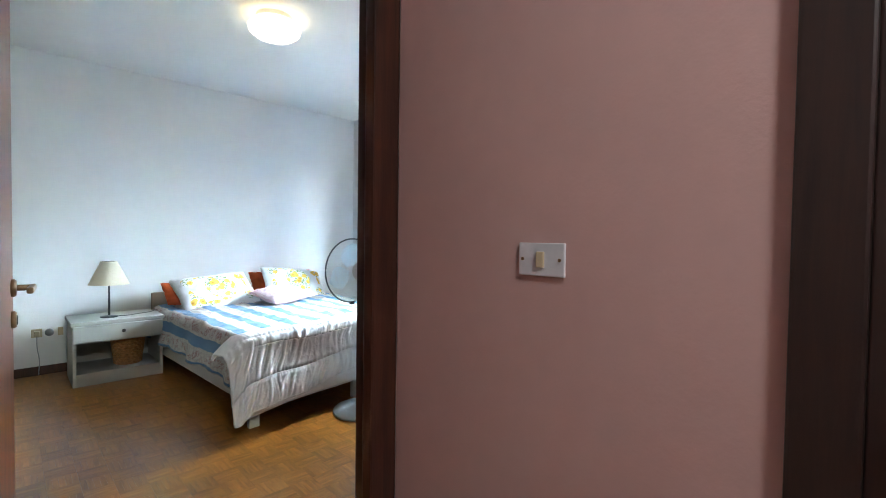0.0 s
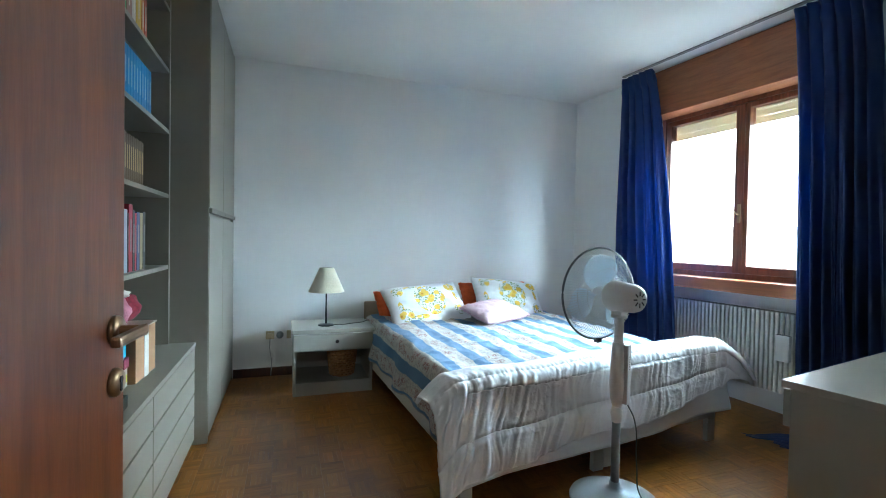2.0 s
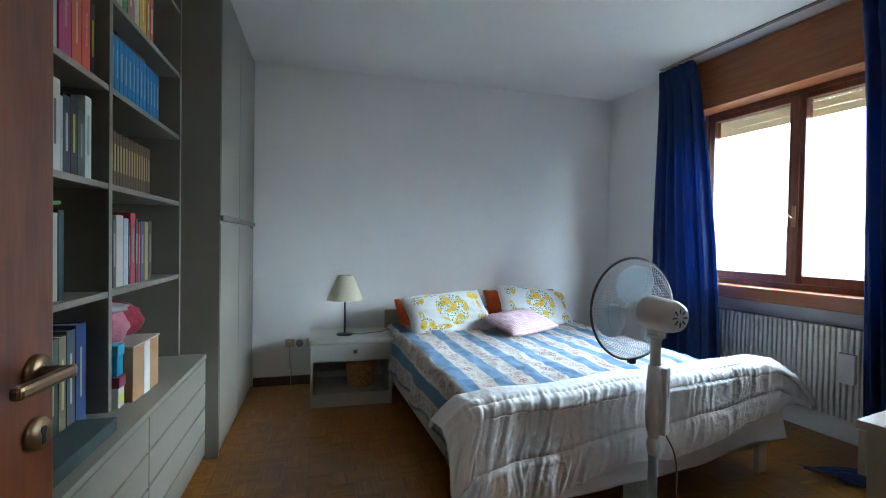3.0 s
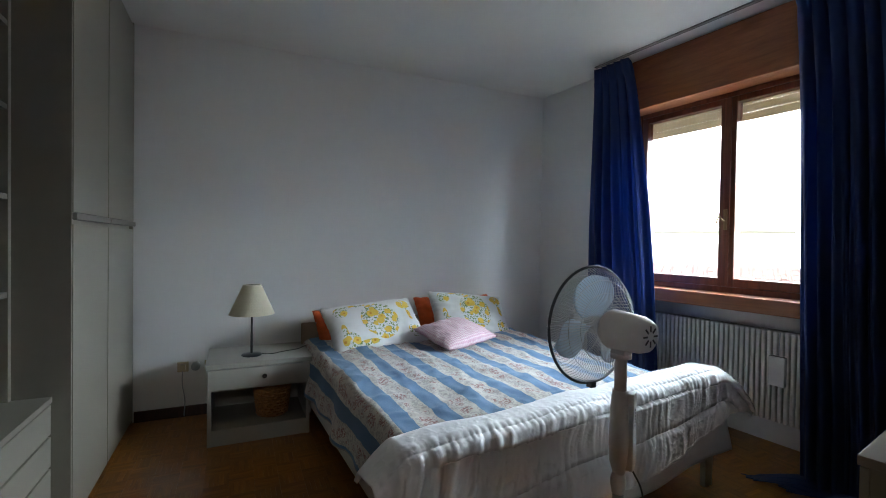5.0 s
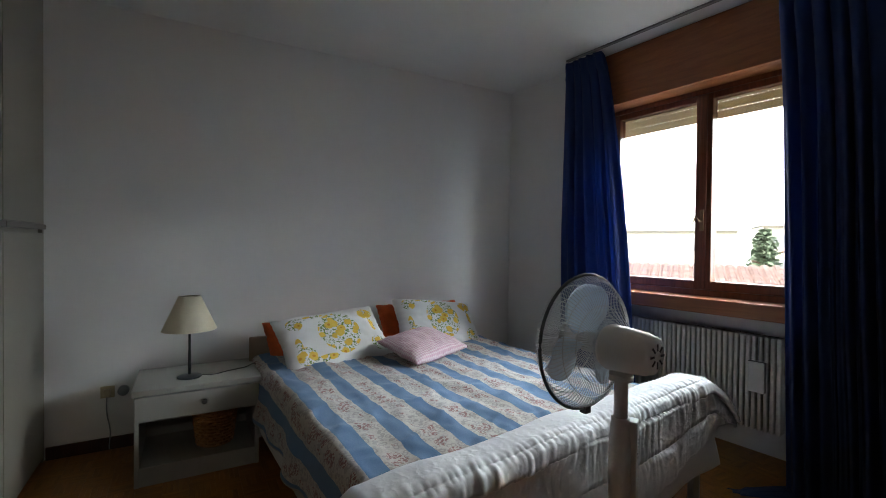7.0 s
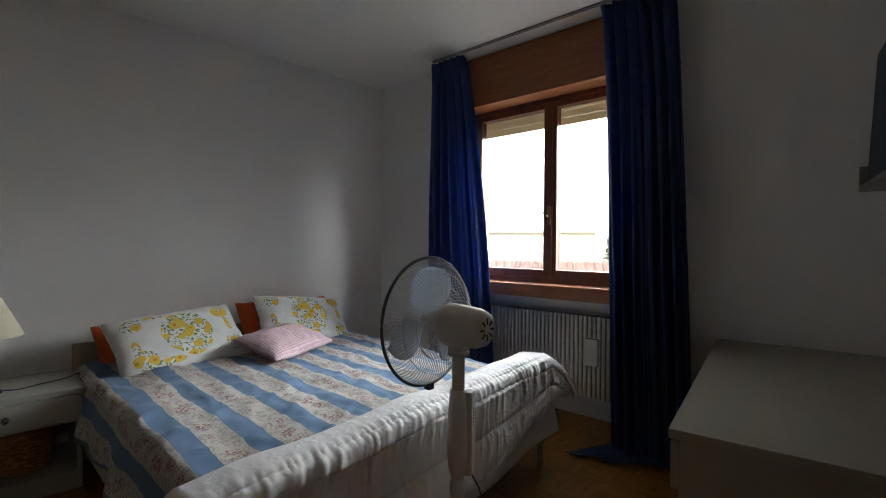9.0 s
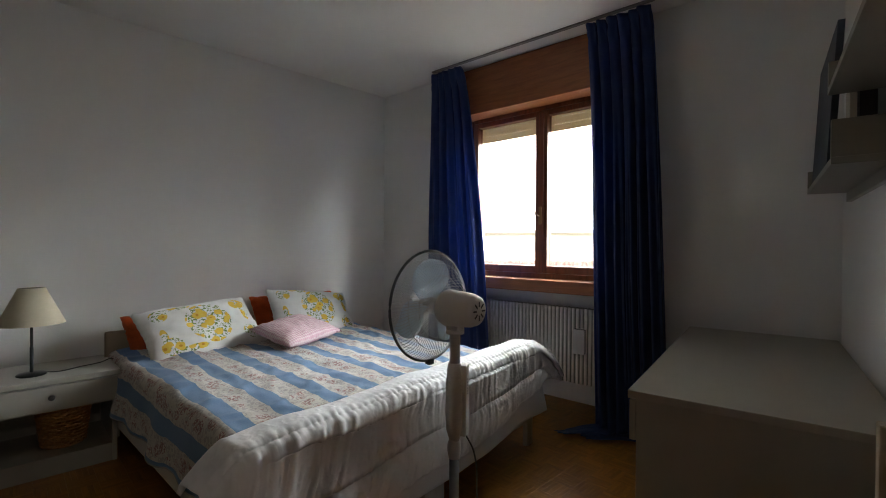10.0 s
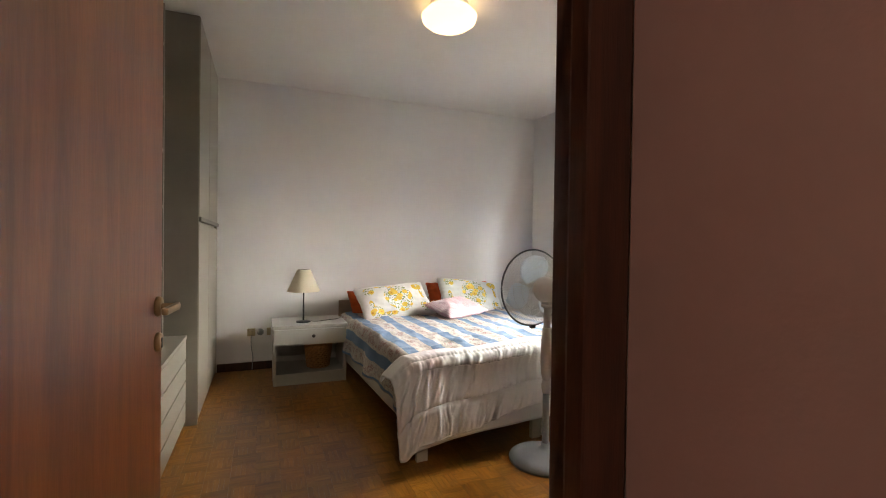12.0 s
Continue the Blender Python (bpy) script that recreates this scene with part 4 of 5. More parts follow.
def crease(x, y, z):
    """Sharp folds: thin ridges of the noise field."""
    return (1 - min(1.0, abs(nz(x, y, z)) * 2.6)) ** 2


def quilt_fn(u, v):
    s = -0.12 + u * 2.22
    k = max(0.0, min(1.0, s / 1.8))
    end = max(0.0, (s - 1.76) / 0.32)
    length = (0.590 - 0.165 * k) * (1 - 0.45 * min(1.0, end)) + 0.015 * math.sin(s * 7)
    c = v * length
    f = c / length
    seam = min(abs(c - q - 0.012 * nz(s * 2.5, q * 9)) for q in (0.165, 0.425 - 0.11 * k))
    calm = min(1.0, seam / 0.022)
    puff = 0.006 * calm ** 0.5 * min(1.0, v * 12) * min(1.0, (1 - v) * 10 + 0.15)
    sl = s + 0.30 * c + 0.035 * nz(s * 5, c * 6, 17)
    patch = max(0.10, min(1.0, 0.55 + 1.5 * nz(s * 2.6, c * 3, 23)))
    hang = min(1.0, max(0.0, c - 0.12) / 0.12)
    fold = 0.014 * patch * crease(sl * 9, c * 2.0, 5) + 0.009 * crease(sl * 13 + 3, c * 2.6 + 1.5 * s, 9) + 0.003 * crease(sl * 27, c * 6, 13)
    pucker = 0.0016 * max(0.0, 1 - seam / 0.030) * math.sin(s * 210 + 3 * nz(s * 20, c))
    off = puff + (0.35 + 0.65 * calm) * (0.10 + 0.90 * hang) * fold + pucker + 0.007 * nz(s * 4, c * 5, 2)
    top = 0.560 + 0.05 * k + 0.016 * nz(s * 3.2, 1.0)
    if c < 0.14:
        y, z = 0.13 - c, top + off + 0.015 * math.sin(c / 0.14 * math.pi / 2) - max(0.0, 0.02 - c) * 1.4
    else:
        r = 0.05
        d = c - 0.14
        a = min(d / r, math.pi / 2)
        y = -0.01 - (r + off) * math.sin(a)
        z = top + 0.015 - r * (1 - math.cos(a)) + off * math.cos(a)
        if d > r * math.pi / 2:
            w = d - r * math.pi / 2
            y -= 0.16 * w - 0.02 * math.sin(s * 4)
            z -= w
    z -= 0.10 * (max(0.0, -s) / 0.12) ** 1.3 + 0.20 * min(1.3, end) ** 1.7
    x = s + 0.02 * (c / 0.6) * (1 - k)
    return Vector((x, y, max(z, 0.10)))


QUILT_M = Matrix.Translation((1.235, 2.890, 0)) @ pose(0, 0, 0, 0, 0, 5.2)
ql = obj("quilt", sheet(quilt_fn, 420, 120), quilt_m)
ql.matrix_world = QUILT_M
cloth_thick(ql, 0.016)
part("hem", tube([quilt_fn(k / 160, 1.0) for k in range(161)], 0.0095, 8), quilt_m, ql, "rounded stitched hem", smooth=True)
tagged(ql, "puffy white quilt with stitched seams folded over the foot", "quilt")


def under_fn(u, v):
    s = -0.02 + u * 1.86
    y = -0.030 - 0.060 * v + 0.008 * nz(s * 6, v * 2, 2) * (0.3 + v) + 0.005 * math.sin(s * 9) * v
    hem = 0.10 + 0.10 * min(1.0, max(0, s) / 1.5) + 0.015 * math.sin(s * 4.5)
    return Vector((s, y, 0.50 - (0.50 - hem) * v))


us = obj("bed_sheet", sheet(under_fn, 120, 24), white_cloth)
us.matrix_world = QUILT_M
cloth_thick(us, 0.004)
tagged(us, "white sheet hanging under the quilt at the foot", "bed sheet")


# pillows
def pillow_bm(w, h, t, flange=0.03, seed=0.0, nu=40, nv=28):
    def surf(side):
        def fn(u, v):
            a, b = 2 * u - 1, 2 * v - 1
            k = max(0.0, (1 - abs(a) ** 3.2) * (1 - abs(b) ** 3.2)) ** 0.55
            edge = 1 - 0.05 * (abs(a) ** 2 * (1 - abs(b)) + abs(b) ** 2 * (1 - abs(a)))
            wr_ = (0.010 * nz(a * 3 + seed, b * 3, side) + 0.006 * nz(a * 8, b * 8 + seed, side)) * (0.3 + k)
            ruff = flange * 0.18 * math.sin(9 * (a + b) * 3) * (1 if max(abs(a), abs(b)) > 0.93 else 0)
            return Vector((a * w / 2 * edge, b * h / 2 * edge, side * (t / 2 * k) + wr_ + ruff))
        return fn
    bm = sheet(surf(1), nu, nv)
    other = sheet(surf(-1), nu, nv)
    me = bpy.data.meshes.new("tmp")
    bmesh.ops.reverse_faces(other, faces=other.faces[:])
    other.to_mesh(me)
    other.free()
    bm.from_mesh(me)
    bpy.data.meshes.remove(me)
    bmesh.ops.remove_doubles(bm, verts=bm.verts[:], dist=0.002)
    return bm


pm = bpy.data.materials.new("floral_pillowcase")
pm.use_nodes = True
n, l = pm.node_tree.nodes, pm.node_tree.links
pb_ = n["Principled BSDF"]
pb_.inputs["Roughness"].default_value = 0.9
tcn, sep = n.new("ShaderNodeTexCoord"), n.new("ShaderNodeSeparateXYZ")
obv = tcn.outputs["Object"]
l.new(obv, sep.inputs[0])
X, Y = sep.outputs["X"], sep.outputs["Y"]


def blob(cx, cy, rx, ry):
    dx_ = math_node("DIVIDE", math_node("SUBTRACT", X, cx), rx)
    dy_ = math_node("DIVIDE", math_node("SUBTRACT", Y, cy), ry)
    return math_node("LESS_THAN", math_node("ADD", math_node("MULTIPLY", dx_, dx_), math_node("MULTIPLY", dy_, dy_)), 1.0)


area = blob(0.02, 0.0, 0.135, 0.165)
for cx, cy, rx, ry in ((-0.235, 0.125, 0.05, 0.055), (-0.225, -0.13, 0.06, 0.06), (0.25, 0.125, 0.055, 0.05), (0.25, -0.13, 0.05, 0.05), (-0.25, -0.05, 0.02, 0.06), (-0.14, 0.165, 0.10, 0.02), (-0.13, -0.17, 0.10, 0.02), (0.265, 0.04, 0.02, 0.07)):
    area = math_node("MAXIMUM", area, blob(cx, cy, rx, ry))
fl = vor(16.0, vec=obv)
petal = math_node("LESS_THAN", math_node("ADD", fl.outputs["Distance"], math_node("MULTIPLY", noise_node(60, obv), 0.35)), 0.63)
leaf_mask = math_node("MULTIPLY", math_node("GREATER_THAN", noise_node(75, obv), 0.545), area)
core = math_node("LESS_THAN", fl.outputs["Distance"], 0.16)
petals = color_mix(noise_node(70, obv), (0.78, 0.50, 0.03), (0.80, 0.62, 0.14))
petals = color_mix(core, petals, (0.62, 0.30, 0.03))
base = color_mix(leaf_mask, (0.80, 0.80, 0.79), (0.20, 0.28, 0.08))
l.new(color_mix(math_node("MULTIPLY", petal, area), base, petals), pb_.inputs["Base Color"])

gm = bpy.data.materials.new("pink_gingham")
gm.use_nodes = True
n, l = gm.node_tree.nodes, gm.node_tree.links
gb_ = n["Principled BSDF"]
gb_.inputs["Roughness"].default_value = 0.9
tcn, sep = n.new("ShaderNodeTexCoord"), n.new("ShaderNodeSeparateXYZ")
l.new(tcn.outputs["Object"], sep.inputs[0])
chk = [math_node("LESS_THAN", math_node("FRACT", math_node("MULTIPLY", math_node("ADD", sep.outputs[a], 5.0), 62.0)), 0.5) for a in ("X", "Y")]
l.new(color_mix(math_node("MULTIPLY", math_node("ADD", chk[0], chk[1]), 0.5), (0.78, 0.66, 0.68), (0.58, 0.33, 0.40)), gb_.inputs["Base Color"])

orange = mat("orange_cotton", (0.75, 0.13, 0.018), 0.85, vary=0.18, scale=14, bump=0.3, bump_scale=60, sheen=0.1)


def pillow(name, m, size, material, label, seed):
    o = obj(name, pillow_bm(*size, seed=seed), material, smooth=True)
    o.matrix_world = m
    return tagged(o, label, "pillow", "pillows on the beds")


pillow("pillow", Matrix.Translation((1.60, 4.86, 0.585)) @ pose(0, 0, 0, 58, -3, 4), (0.68, 0.40, 0.13), orange, "orange pillow behind a white flowered one", 2.0)
pillow("pillow", Matrix.Translation((2.445, 4.925, 0.622)) @ pose(0, 0, 0, 62, 0, 2), (0.73, 0.40, 0.13), orange, "orange pillow behind the second flowered pillow", 5.0)
pillow("pillow", Matrix.Translation((1.640, 4.615, 0.655)) @ pose(0, 0, 0, 38, -4, 6), (0.70, 0.46, 0.15), pm, "white pillow with yellow rose print propped up", 7.0)
pillow("pillow", Matrix.Translation((2.475, 4.745, 0.672)) @ pose(0, 0, 0, 46, 6, -2), (0.68, 0.42, 0.15), pm, "white pillow with yellow roses on the far bed", 11.0)
pillow("cushion", Matrix.Translation((2.130, 4.310, 0.632)) @ pose(0, 0, 0, 12, -4, 17), (0.46, 0.38, 0.11), gm, "small pink gingham cushion lying on the coverlet", 14.0)

# ---- curtains ----
def curtain(name, y0, y1, b0, b1, depth, folds, seed, pool=0.0, label=""):
    """Hangs between y0 and y1 at the top and b0 and b1 at the bottom of the window wall's frame."""
    def fn(u, v):
        top_y, bot_y = y0 + u * (y1 - y0), b0 + u * (b1 - b0)
        z = 2.672 - v * (2.66 + pool)
        k = min(1.0, v * 1.15)
        y = top_y + (bot_y - top_y) * k ** 0.6
        ph = 2 * math.pi * folds * (u + 0.03 * nz(u * 3 + seed, v * 1.5))
        amp = depth * (0.35 + 0.65 * min(1.0, v * 3))
        x = -0.185 + amp * math.sin(ph) + 0.6 * amp * math.sin(ph * 2.3 + 2 * v + seed) * min(1, v * 2) + 0.02 * nz(u * 4, v * 2, seed)
        y += 0.010 * math.cos(ph) + 0.02 * nz(u * 2, v * 3, seed + 4) * v
        if v < 0.05:
            x += 0.008 * math.sin(ph * 2.0)
            y += 0.012 * nz(u * 9, v * 40, seed)
        if z < 0.012:
            over = 0.012 - z
            x -= over * (0.30 + 0.35 * u)
            y += over * (1.25 - 0.60 * u) + 0.02 * math.sin(u * 6)
            z = 0.012 + 0.045 * abs(math.sin(over * 9 + u * 4)) * (1 - min(1, over / (pool + 0.01)) * 0.7) + 0.01 * u
        return Vector((x, y, z))
    o = obj(name, sheet(fn, 150, 90), blue_cloth)
    o.matrix_world = WIN_M
    cloth_thick(o, 0.004)
    return tagged(o, label, "curtain", "pair of window curtains")


curtain("curtain", 0.455, 0.765, 0.150, 0.775, 0.030, 5, 1.0, 0.0, "gathered dark blue cotton curtain beside the window")
curtain("curtain", -1.008, -0.605, -1.115, -0.700, 0.042, 6, 4.0, 0.30, "dark blue cotton curtain trailing on the floor")

# ---- standing fan ----
FAN = Matrix.Translation((1.975, 2.675, 0))
fan = thing("pedestal_fan", FAN, "white pedestal fan with wire guard and grey round base", "fan")
fan_grey = mat("fan_base_grey", (0.33, 0.37, 0.40), 0.3, vary=0.03, coat=0.3)
fan_white = mat("fan_white", (0.68, 0.67, 0.64), 0.35, vary=0.03)
part("base", lathe([(0, 0), (0.20, 0), (0.203, 0.010), (0.198, 0.020), (0.15, 0.040), (0.085, 0.058), (0.045, 0.066), (0.026, 0.078), (0.024, 0.10), (0, 0.10)], 56), fan_grey, fan, "grey round base", smooth=True)
part("pole", lathe([(0, 0.09), (0.019, 0.09), (0.019, 0.40), (0, 0.40)], 20), fan_grey, fan, "grey lower pole", smooth=True)
part("collar", lathe([(0, 0.38), (0.021, 0.38), (0.027, 0.41), (0.027, 0.43), (0.020, 0.455), (0.018, 0.46), (0, 0.46)], 20), fan_white, fan, smooth=True)
HEAD_M = pose(0, 0, 0, 0, 0, 5.0)
ctl = part("control_column", turned(lathe([(0, 0.45), (0.019, 0.45), (0.030, 0.49), (0.034, 0.56), (0.031, 0.68), (0.026, 0.75), (0, 0.75)], 24), Matrix.Diagonal((1, 1.1, 1, 1))), fan_white, fan, smooth=True)
part("control_panel", box(-0.012, 0.034, -0.050, -0.020, 0.47, 0.745, 0.006, pose(0, 0, 0, 0, 0, 30)), fan_white, ctl)
bm = bmesh.new()
for k in range(6):
    add_box(bm, 0.006, 0.016, -0.0512, -0.0498, 0.63 + k * 0.011, 0.636 + k * 0.011, 0, pose(0, 0, 0, 0, 0, 30))
part("printed_marks", bm, mat("faded_print", (0.25, 0.25, 0.27), 0.6), ctl)
part("neck", lathe([(0, 0.74), (0.021, 0.74), (0.021, 0.86), (0.036, 0.865), (0.036, 0.880), (0, 0.88)], 24), fan_white, fan, smooth=True)
CZ = 0.962
hd_m = HEAD_M @ Matrix.Translation((0, 0, CZ)) @ pose(0, 0, 0, -90, 0, 0)   # local z runs forward
motor = part("motor_housing", lathe([(0, -0.115), (0.035, -0.115), (0.055, -0.105), (0.064, -0.08), (0.069, -0.02), (0.072, 0.035), (0.066, 0.048), (0, 0.05)], 36, m=hd_m), fan_white, fan, smooth=True)
bm = bmesh.new()
for k in range(8):
    a = k * math.pi / 4
    add_box(bm, 0.016, 0.036, -0.003, 0.003, -0.1165, -0.112, 0, hd_m @ pose(0, 0, 0, 0, 0, math.degrees(a)))
# dark grey strips paint the shade inside the vent slots
part("vent_slot", bm, mat("vent_shadow", (0.07, 0.07, 0.07), 0.6), motor)
part("tilt_bracket", box(-0.022, 0.022, -0.03, 0.03, 0.872, 0.90, 0.006, HEAD_M), fan_white, fan)
GR, GZ = 0.222, 0.132      # guard radius, distance of the rim ahead of the column
wire = mat("guard_wire", (0.74, 0.75, 0.75), 0.35)
guard = part("wire_guard", lathe([(0.040, -0.004), (0.047, -0.004), (0.047, 0.004), (0.040, 0.004), (0.040, -0.004)], 36, m=hd_m @ Matrix.Translation((0, 0, GZ - 0.062))), wire, fan, "thin pale guard wires")
for side, reach, count in ((-1, 0.062, 96), (1, 0.075, 96)):
    pts = []
    for q in range(9):
        f = q / 8
        r, twist = 0.043 + (GR - 0.043) * f, 0.16 * side * f
        pts.append((r * math.cos(twist), r * math.sin(twist), GZ + side * reach * math.sqrt(max(0.0, 1 - f ** 2.4))))
    ray = part("guard_wire", tube(pts, 0.0013, 4), wire, guard)
    for k in range(count):
        o = ray if k == 0 else new("guard_wire", ray.data)
        o.parent = guard
        o.matrix_basis = hd_m @ pose(0, 0, 0, 0, 0, 360.0 * k / count)
for f, side in ((0.45, -1), (0.72, -1), (0.5, 1), (0.78, 1)):
    r = 0.045 + (GR - 0.045) * f
    zz = GZ + side * (0.062 if side < 0 else 0.075) * math.sqrt(1 - f ** 2.4)
    part("guard_ring", tube([hd_m @ Vector((r * math.cos(k * math.pi / 24), r * math.sin(k * math.pi / 24), zz)) for k in range(48)], 0.0016, 5, closed=True), wire, guard)
part("guard_rim", tube([hd_m @ Vector((GR * math.cos(k * math.pi / 32), GR * math.sin(k * math.pi / 32), GZ)) for k in range(64)], 0.0055, 8, closed=True), mat("rim_grey", (0.09, 0.095, 0.10), 0.4), guard, "dark grey rim")
part("rim_clip", box(-0.014, 0.014, GZ - 0.013, GZ + 0.013, CZ - GR - 0.018, CZ - GR + 0.006, 0.003, HEAD_M), black, guard, "black clip")
part("guard_hub", lathe([(0, -0.03), (0.05, -0.03), (0.052, -0.025), (0.052, 0.0), (0, 0.0)], 28, m=hd_m @ Matrix.Translation((0, 0, GZ + 0.085))), fan_white, guard, smooth=True)
blade_m = bpy.data.materials.new("translucent_blade")
blade_m.use_nodes = True
bb = blade_m.node_tree.nodes["Principled BSDF"]
bb.inputs["Base Color"].default_value, bb.inputs["Roughness"].default_value = (0.74, 0.82, 0.88, 1), 0.25
bl_t, bl_m = blade_m.node_tree.nodes.new("ShaderNodeBsdfTranslucent"), blade_m.node_tree.nodes.new("ShaderNodeMixShader")
bl_t.inputs["Color"].default_value, bl_m.inputs[0].default_value = (0.78, 0.88, 0.95, 1), 0.45
blade_m.node_tree.links.new(bb.outputs[0], bl_m.inputs[1])
blade_m.node_tree.links.new(bl_t.outputs[0], bl_m.inputs[2])
blade_m.node_tree.links.new(bl_m.outputs[0], blade_m.node_tree.nodes["Material Output"].inputs["Surface"])
for k in range(3):
    def blade_fn(u, v, k=k):
        r = 0.030 + 0.160 * u
        half = 0.42 + 0.36 * math.sin(math.pi * min(1.0, 0.25 + 0.75 * u))
        half *= math.sqrt(max(0.02, 1 - max(0.0, (u - 0.62) / 0.39) ** 2.4))
        a = 2 * math.pi * k / 3 + 0.35 + (v - 0.5) * 2 * half + 0.40 * u
        return hd_m @ Vector((r * math.cos(a), r * math.sin(a), GZ + 0.005 + (0.5 - v) * 0.055 * (1 - 0.3 * u)))
    cloth_thick(part("blade", sheet(blade_fn, 14, 12), blade_m, fan, "pale translucent blade", smooth=True), 0.002)
part("blade_hub", lathe([(0, -0.05), (0.03, -0.05), (0.034, 0.0), (0.024, 0.025), (0, 0.03)], 24, m=hd_m @ Matrix.Translation((0, 0, GZ))), fan_white, fan, smooth=True)
cable("fan_cable", [(2.005, 2.645, 0.475), (2.03, 2.62, 0.40), (2.03, 2.60, 0.20), (2.04, 2.57, 0.06), (2.10, 2.45, 0.012), (2.24, 2.36, 0.005), (2.5, 2.27, 0.005), (2.75, 2.30, 0.005)], "thin grey-green fan cable running to the floor", 0.0032, mat("cable_grey", (0.10, 0.11, 0.10), 0.5))

# ---- desk, wall shelves, chair ----
DESK_M = Matrix.Translation((2.190, 2.080, 0)) @ pose(0, 0, 0, 0, 0, SLANT)
DL, DD = 1.47, 0.66
dk = thing("desk", DESK_M, "greige lacquered desk with a solid end panel", "desk")
part("top", box(-0.008, DL, -DD, 0.008, 0.712, 0.738, 0.0025), desk_lacquer_lit, dk)
part("side_panel", box(0.004, 0.028, -DD, -0.016, 0, 0.710, 0.002), desk_lacquer_lit, dk)
part("side_panel", box(DL - 0.03, DL - 0.006, -DD, -0.016, 0, 0.710, 0.002), desk_lacquer_lit, dk)
part("back_panel", box(0.028, DL - 0.03, -DD, -DD + 0.02, 0.25, 0.710), desk_lacquer_lit, dk)
part("drawer_front", box(0.0, 0.72, -0.016, 0.004, 0.575, 0.706, 0.002), desk_lacquer_lit, dk)
part("drawer_front", box(0.724, DL, -0.016, 0.004, 0.575, 0.706, 0.002), desk_lacquer_lit, dk)


def ledge(z, s0, s1, near_h, label):
    """Wall shelf with an upright board at each end."""
    t = thing("wall_shelf", DOOR_M @ Matrix.Translation((0, 0, z)), label, "shelf", "wall shelves over the desk")
    part("board", box(s0, s1, 0.0, 0.157, 0, 0.022, 0.002), lacquer, t)
    part("end_board", box(s0, s0 + 0.02, 0.0, 0.157, 0.022, near_h, 0.002), lacquer, t)
    part("end_board", box(s1 - 0.02, s1, 0.0, 0.157, 0.022, 0.105, 0.002), lacquer, t)
    part("wall_batten", box(s0 + 0.02, s1 - 0.03, 0.0, 0.02, -0.045, 0.0, 0.002), lacquer, t)
    return t


ledge(1.463, 1.66, 2.615, 0.137, "greige wall shelf with upright end boards")
ledge(1.705, 0.55, 1.78, 0.137, "greige wall shelf with upright ends, hung above another")
pic = thing("canvas_picture", DOOR_M @ Matrix.Translation((1.88, 0.130, 1.486)) @ pose(0, 0, 0, 3, 0, 0), "dark blue picture on canvas standing on the shelf", "picture")
part("canvas", box(0, 0.60, 0, 0.02, 0, 0.50, 0.002), mat("night_painting", (0.035, 0.05, 0.085), 0.6, vary=0.4, scale=7, tint=(0.012, 0.014, 0.02)), pic)
for d0, w, h, rgb, label in ((0.083, 0.018, 0.24, (0.50, 0.45, 0.36), "beige book standing behind the canvas picture"), (0.035, 0.042, 0.25, (0.03, 0.02, 0.02), "thick black book standing behind the canvas picture")):
    b = thing("book", DOOR_M @ Matrix.Translation((1.79, d0, 1.4855)), label, "book", "books on the shelves")
    part("cover", box(0, 0.085, 0, w, 0, h, 0.002), cover(rgb), b)

CH_M = Matrix.Translation((1.52, 1.825, 0)) @ pose(0, 0, 0, 0, 0, SLANT)
ch = thing("chair", CH_M, "pale wooden chair beside the desk with a seat pad", "chair")
chair_wood = wood("pale_chair_wood", (0.42, 0.33, 0.22), (0.60, 0.52, 0.40), 0.5)
for x, y, h in ((0.02, -0.03, 0.40), (0.38, -0.03, 0.40), (0.02, -0.42, 0.86), (0.38, -0.42, 0.86)):
    part("leg", box(x - 0.017, x + 0.017, y - 0.017, y + 0.017, 0, h, 0.004), chair_wood, ch)
part("seat", box(0.0, 0.40, -0.44, -0.008, 0.40, 0.422, 0.006), chair_wood, ch)
for z in (0.60, 0.78):
    part("back_slat", box(0.037, 0.363, -0.428, -0.412, z, z + 0.07, 0.004), chair_wood, ch)
sm = bpy.data.materials.new("striped_pad")
sm.use_nodes = True
n, l = sm.node_tree.nodes, sm.node_tree.links
sb = n["Principled BSDF"]
sb.inputs["Roughness"].default_value = 0.9
tcn, sep = n.new("ShaderNodeTexCoord"), n.new("ShaderNodeSeparateXYZ")
l.new(tcn.outputs["Object"], sep.inputs[0])
st = math_node("FRACT", math_node("MULTIPLY", math_node("ADD", sep.outputs["X"], 3.0), 9.0))
c0 = color_mix(math_node("LESS_THAN", st, 0.45), (0.48, 0.09, 0.02), (0.55, 0.40, 0.25))
c1_ = color_mix(math_node("LESS_THAN", math_node("ABSOLUTE", math_node("SUBTRACT", st, 0.7)), 0.06), c0, (0.12, 0.05, 0.04))
l.new(c1_, sb.inputs["Base Color"])
pad = obj("seat_pad", pillow_bm(0.37, 0.38, 0.06, seed=20), sm, smooth=True)
pad.matrix_world = CH_M @ Matrix.Translation((0.20, -0.215, 0.452))
tagged(pad, "orange striped seat pad lying on the chair", "cushion")


def towel_fn(u, v):
    x = 0.0 + 0.10 * u
    a = (v - 0.5) * 2
    y = -0.42 + (0.028 if a > 0 else -0.028) * min(1, abs(a) * 12) + 0.012 * math.sin(u * 14) * abs(a)
    return Vector((x, y, 0.895 + 0.012 * nz(u * 6, 2) - abs(a) * (0.17 if a > 0 else 0.15)))


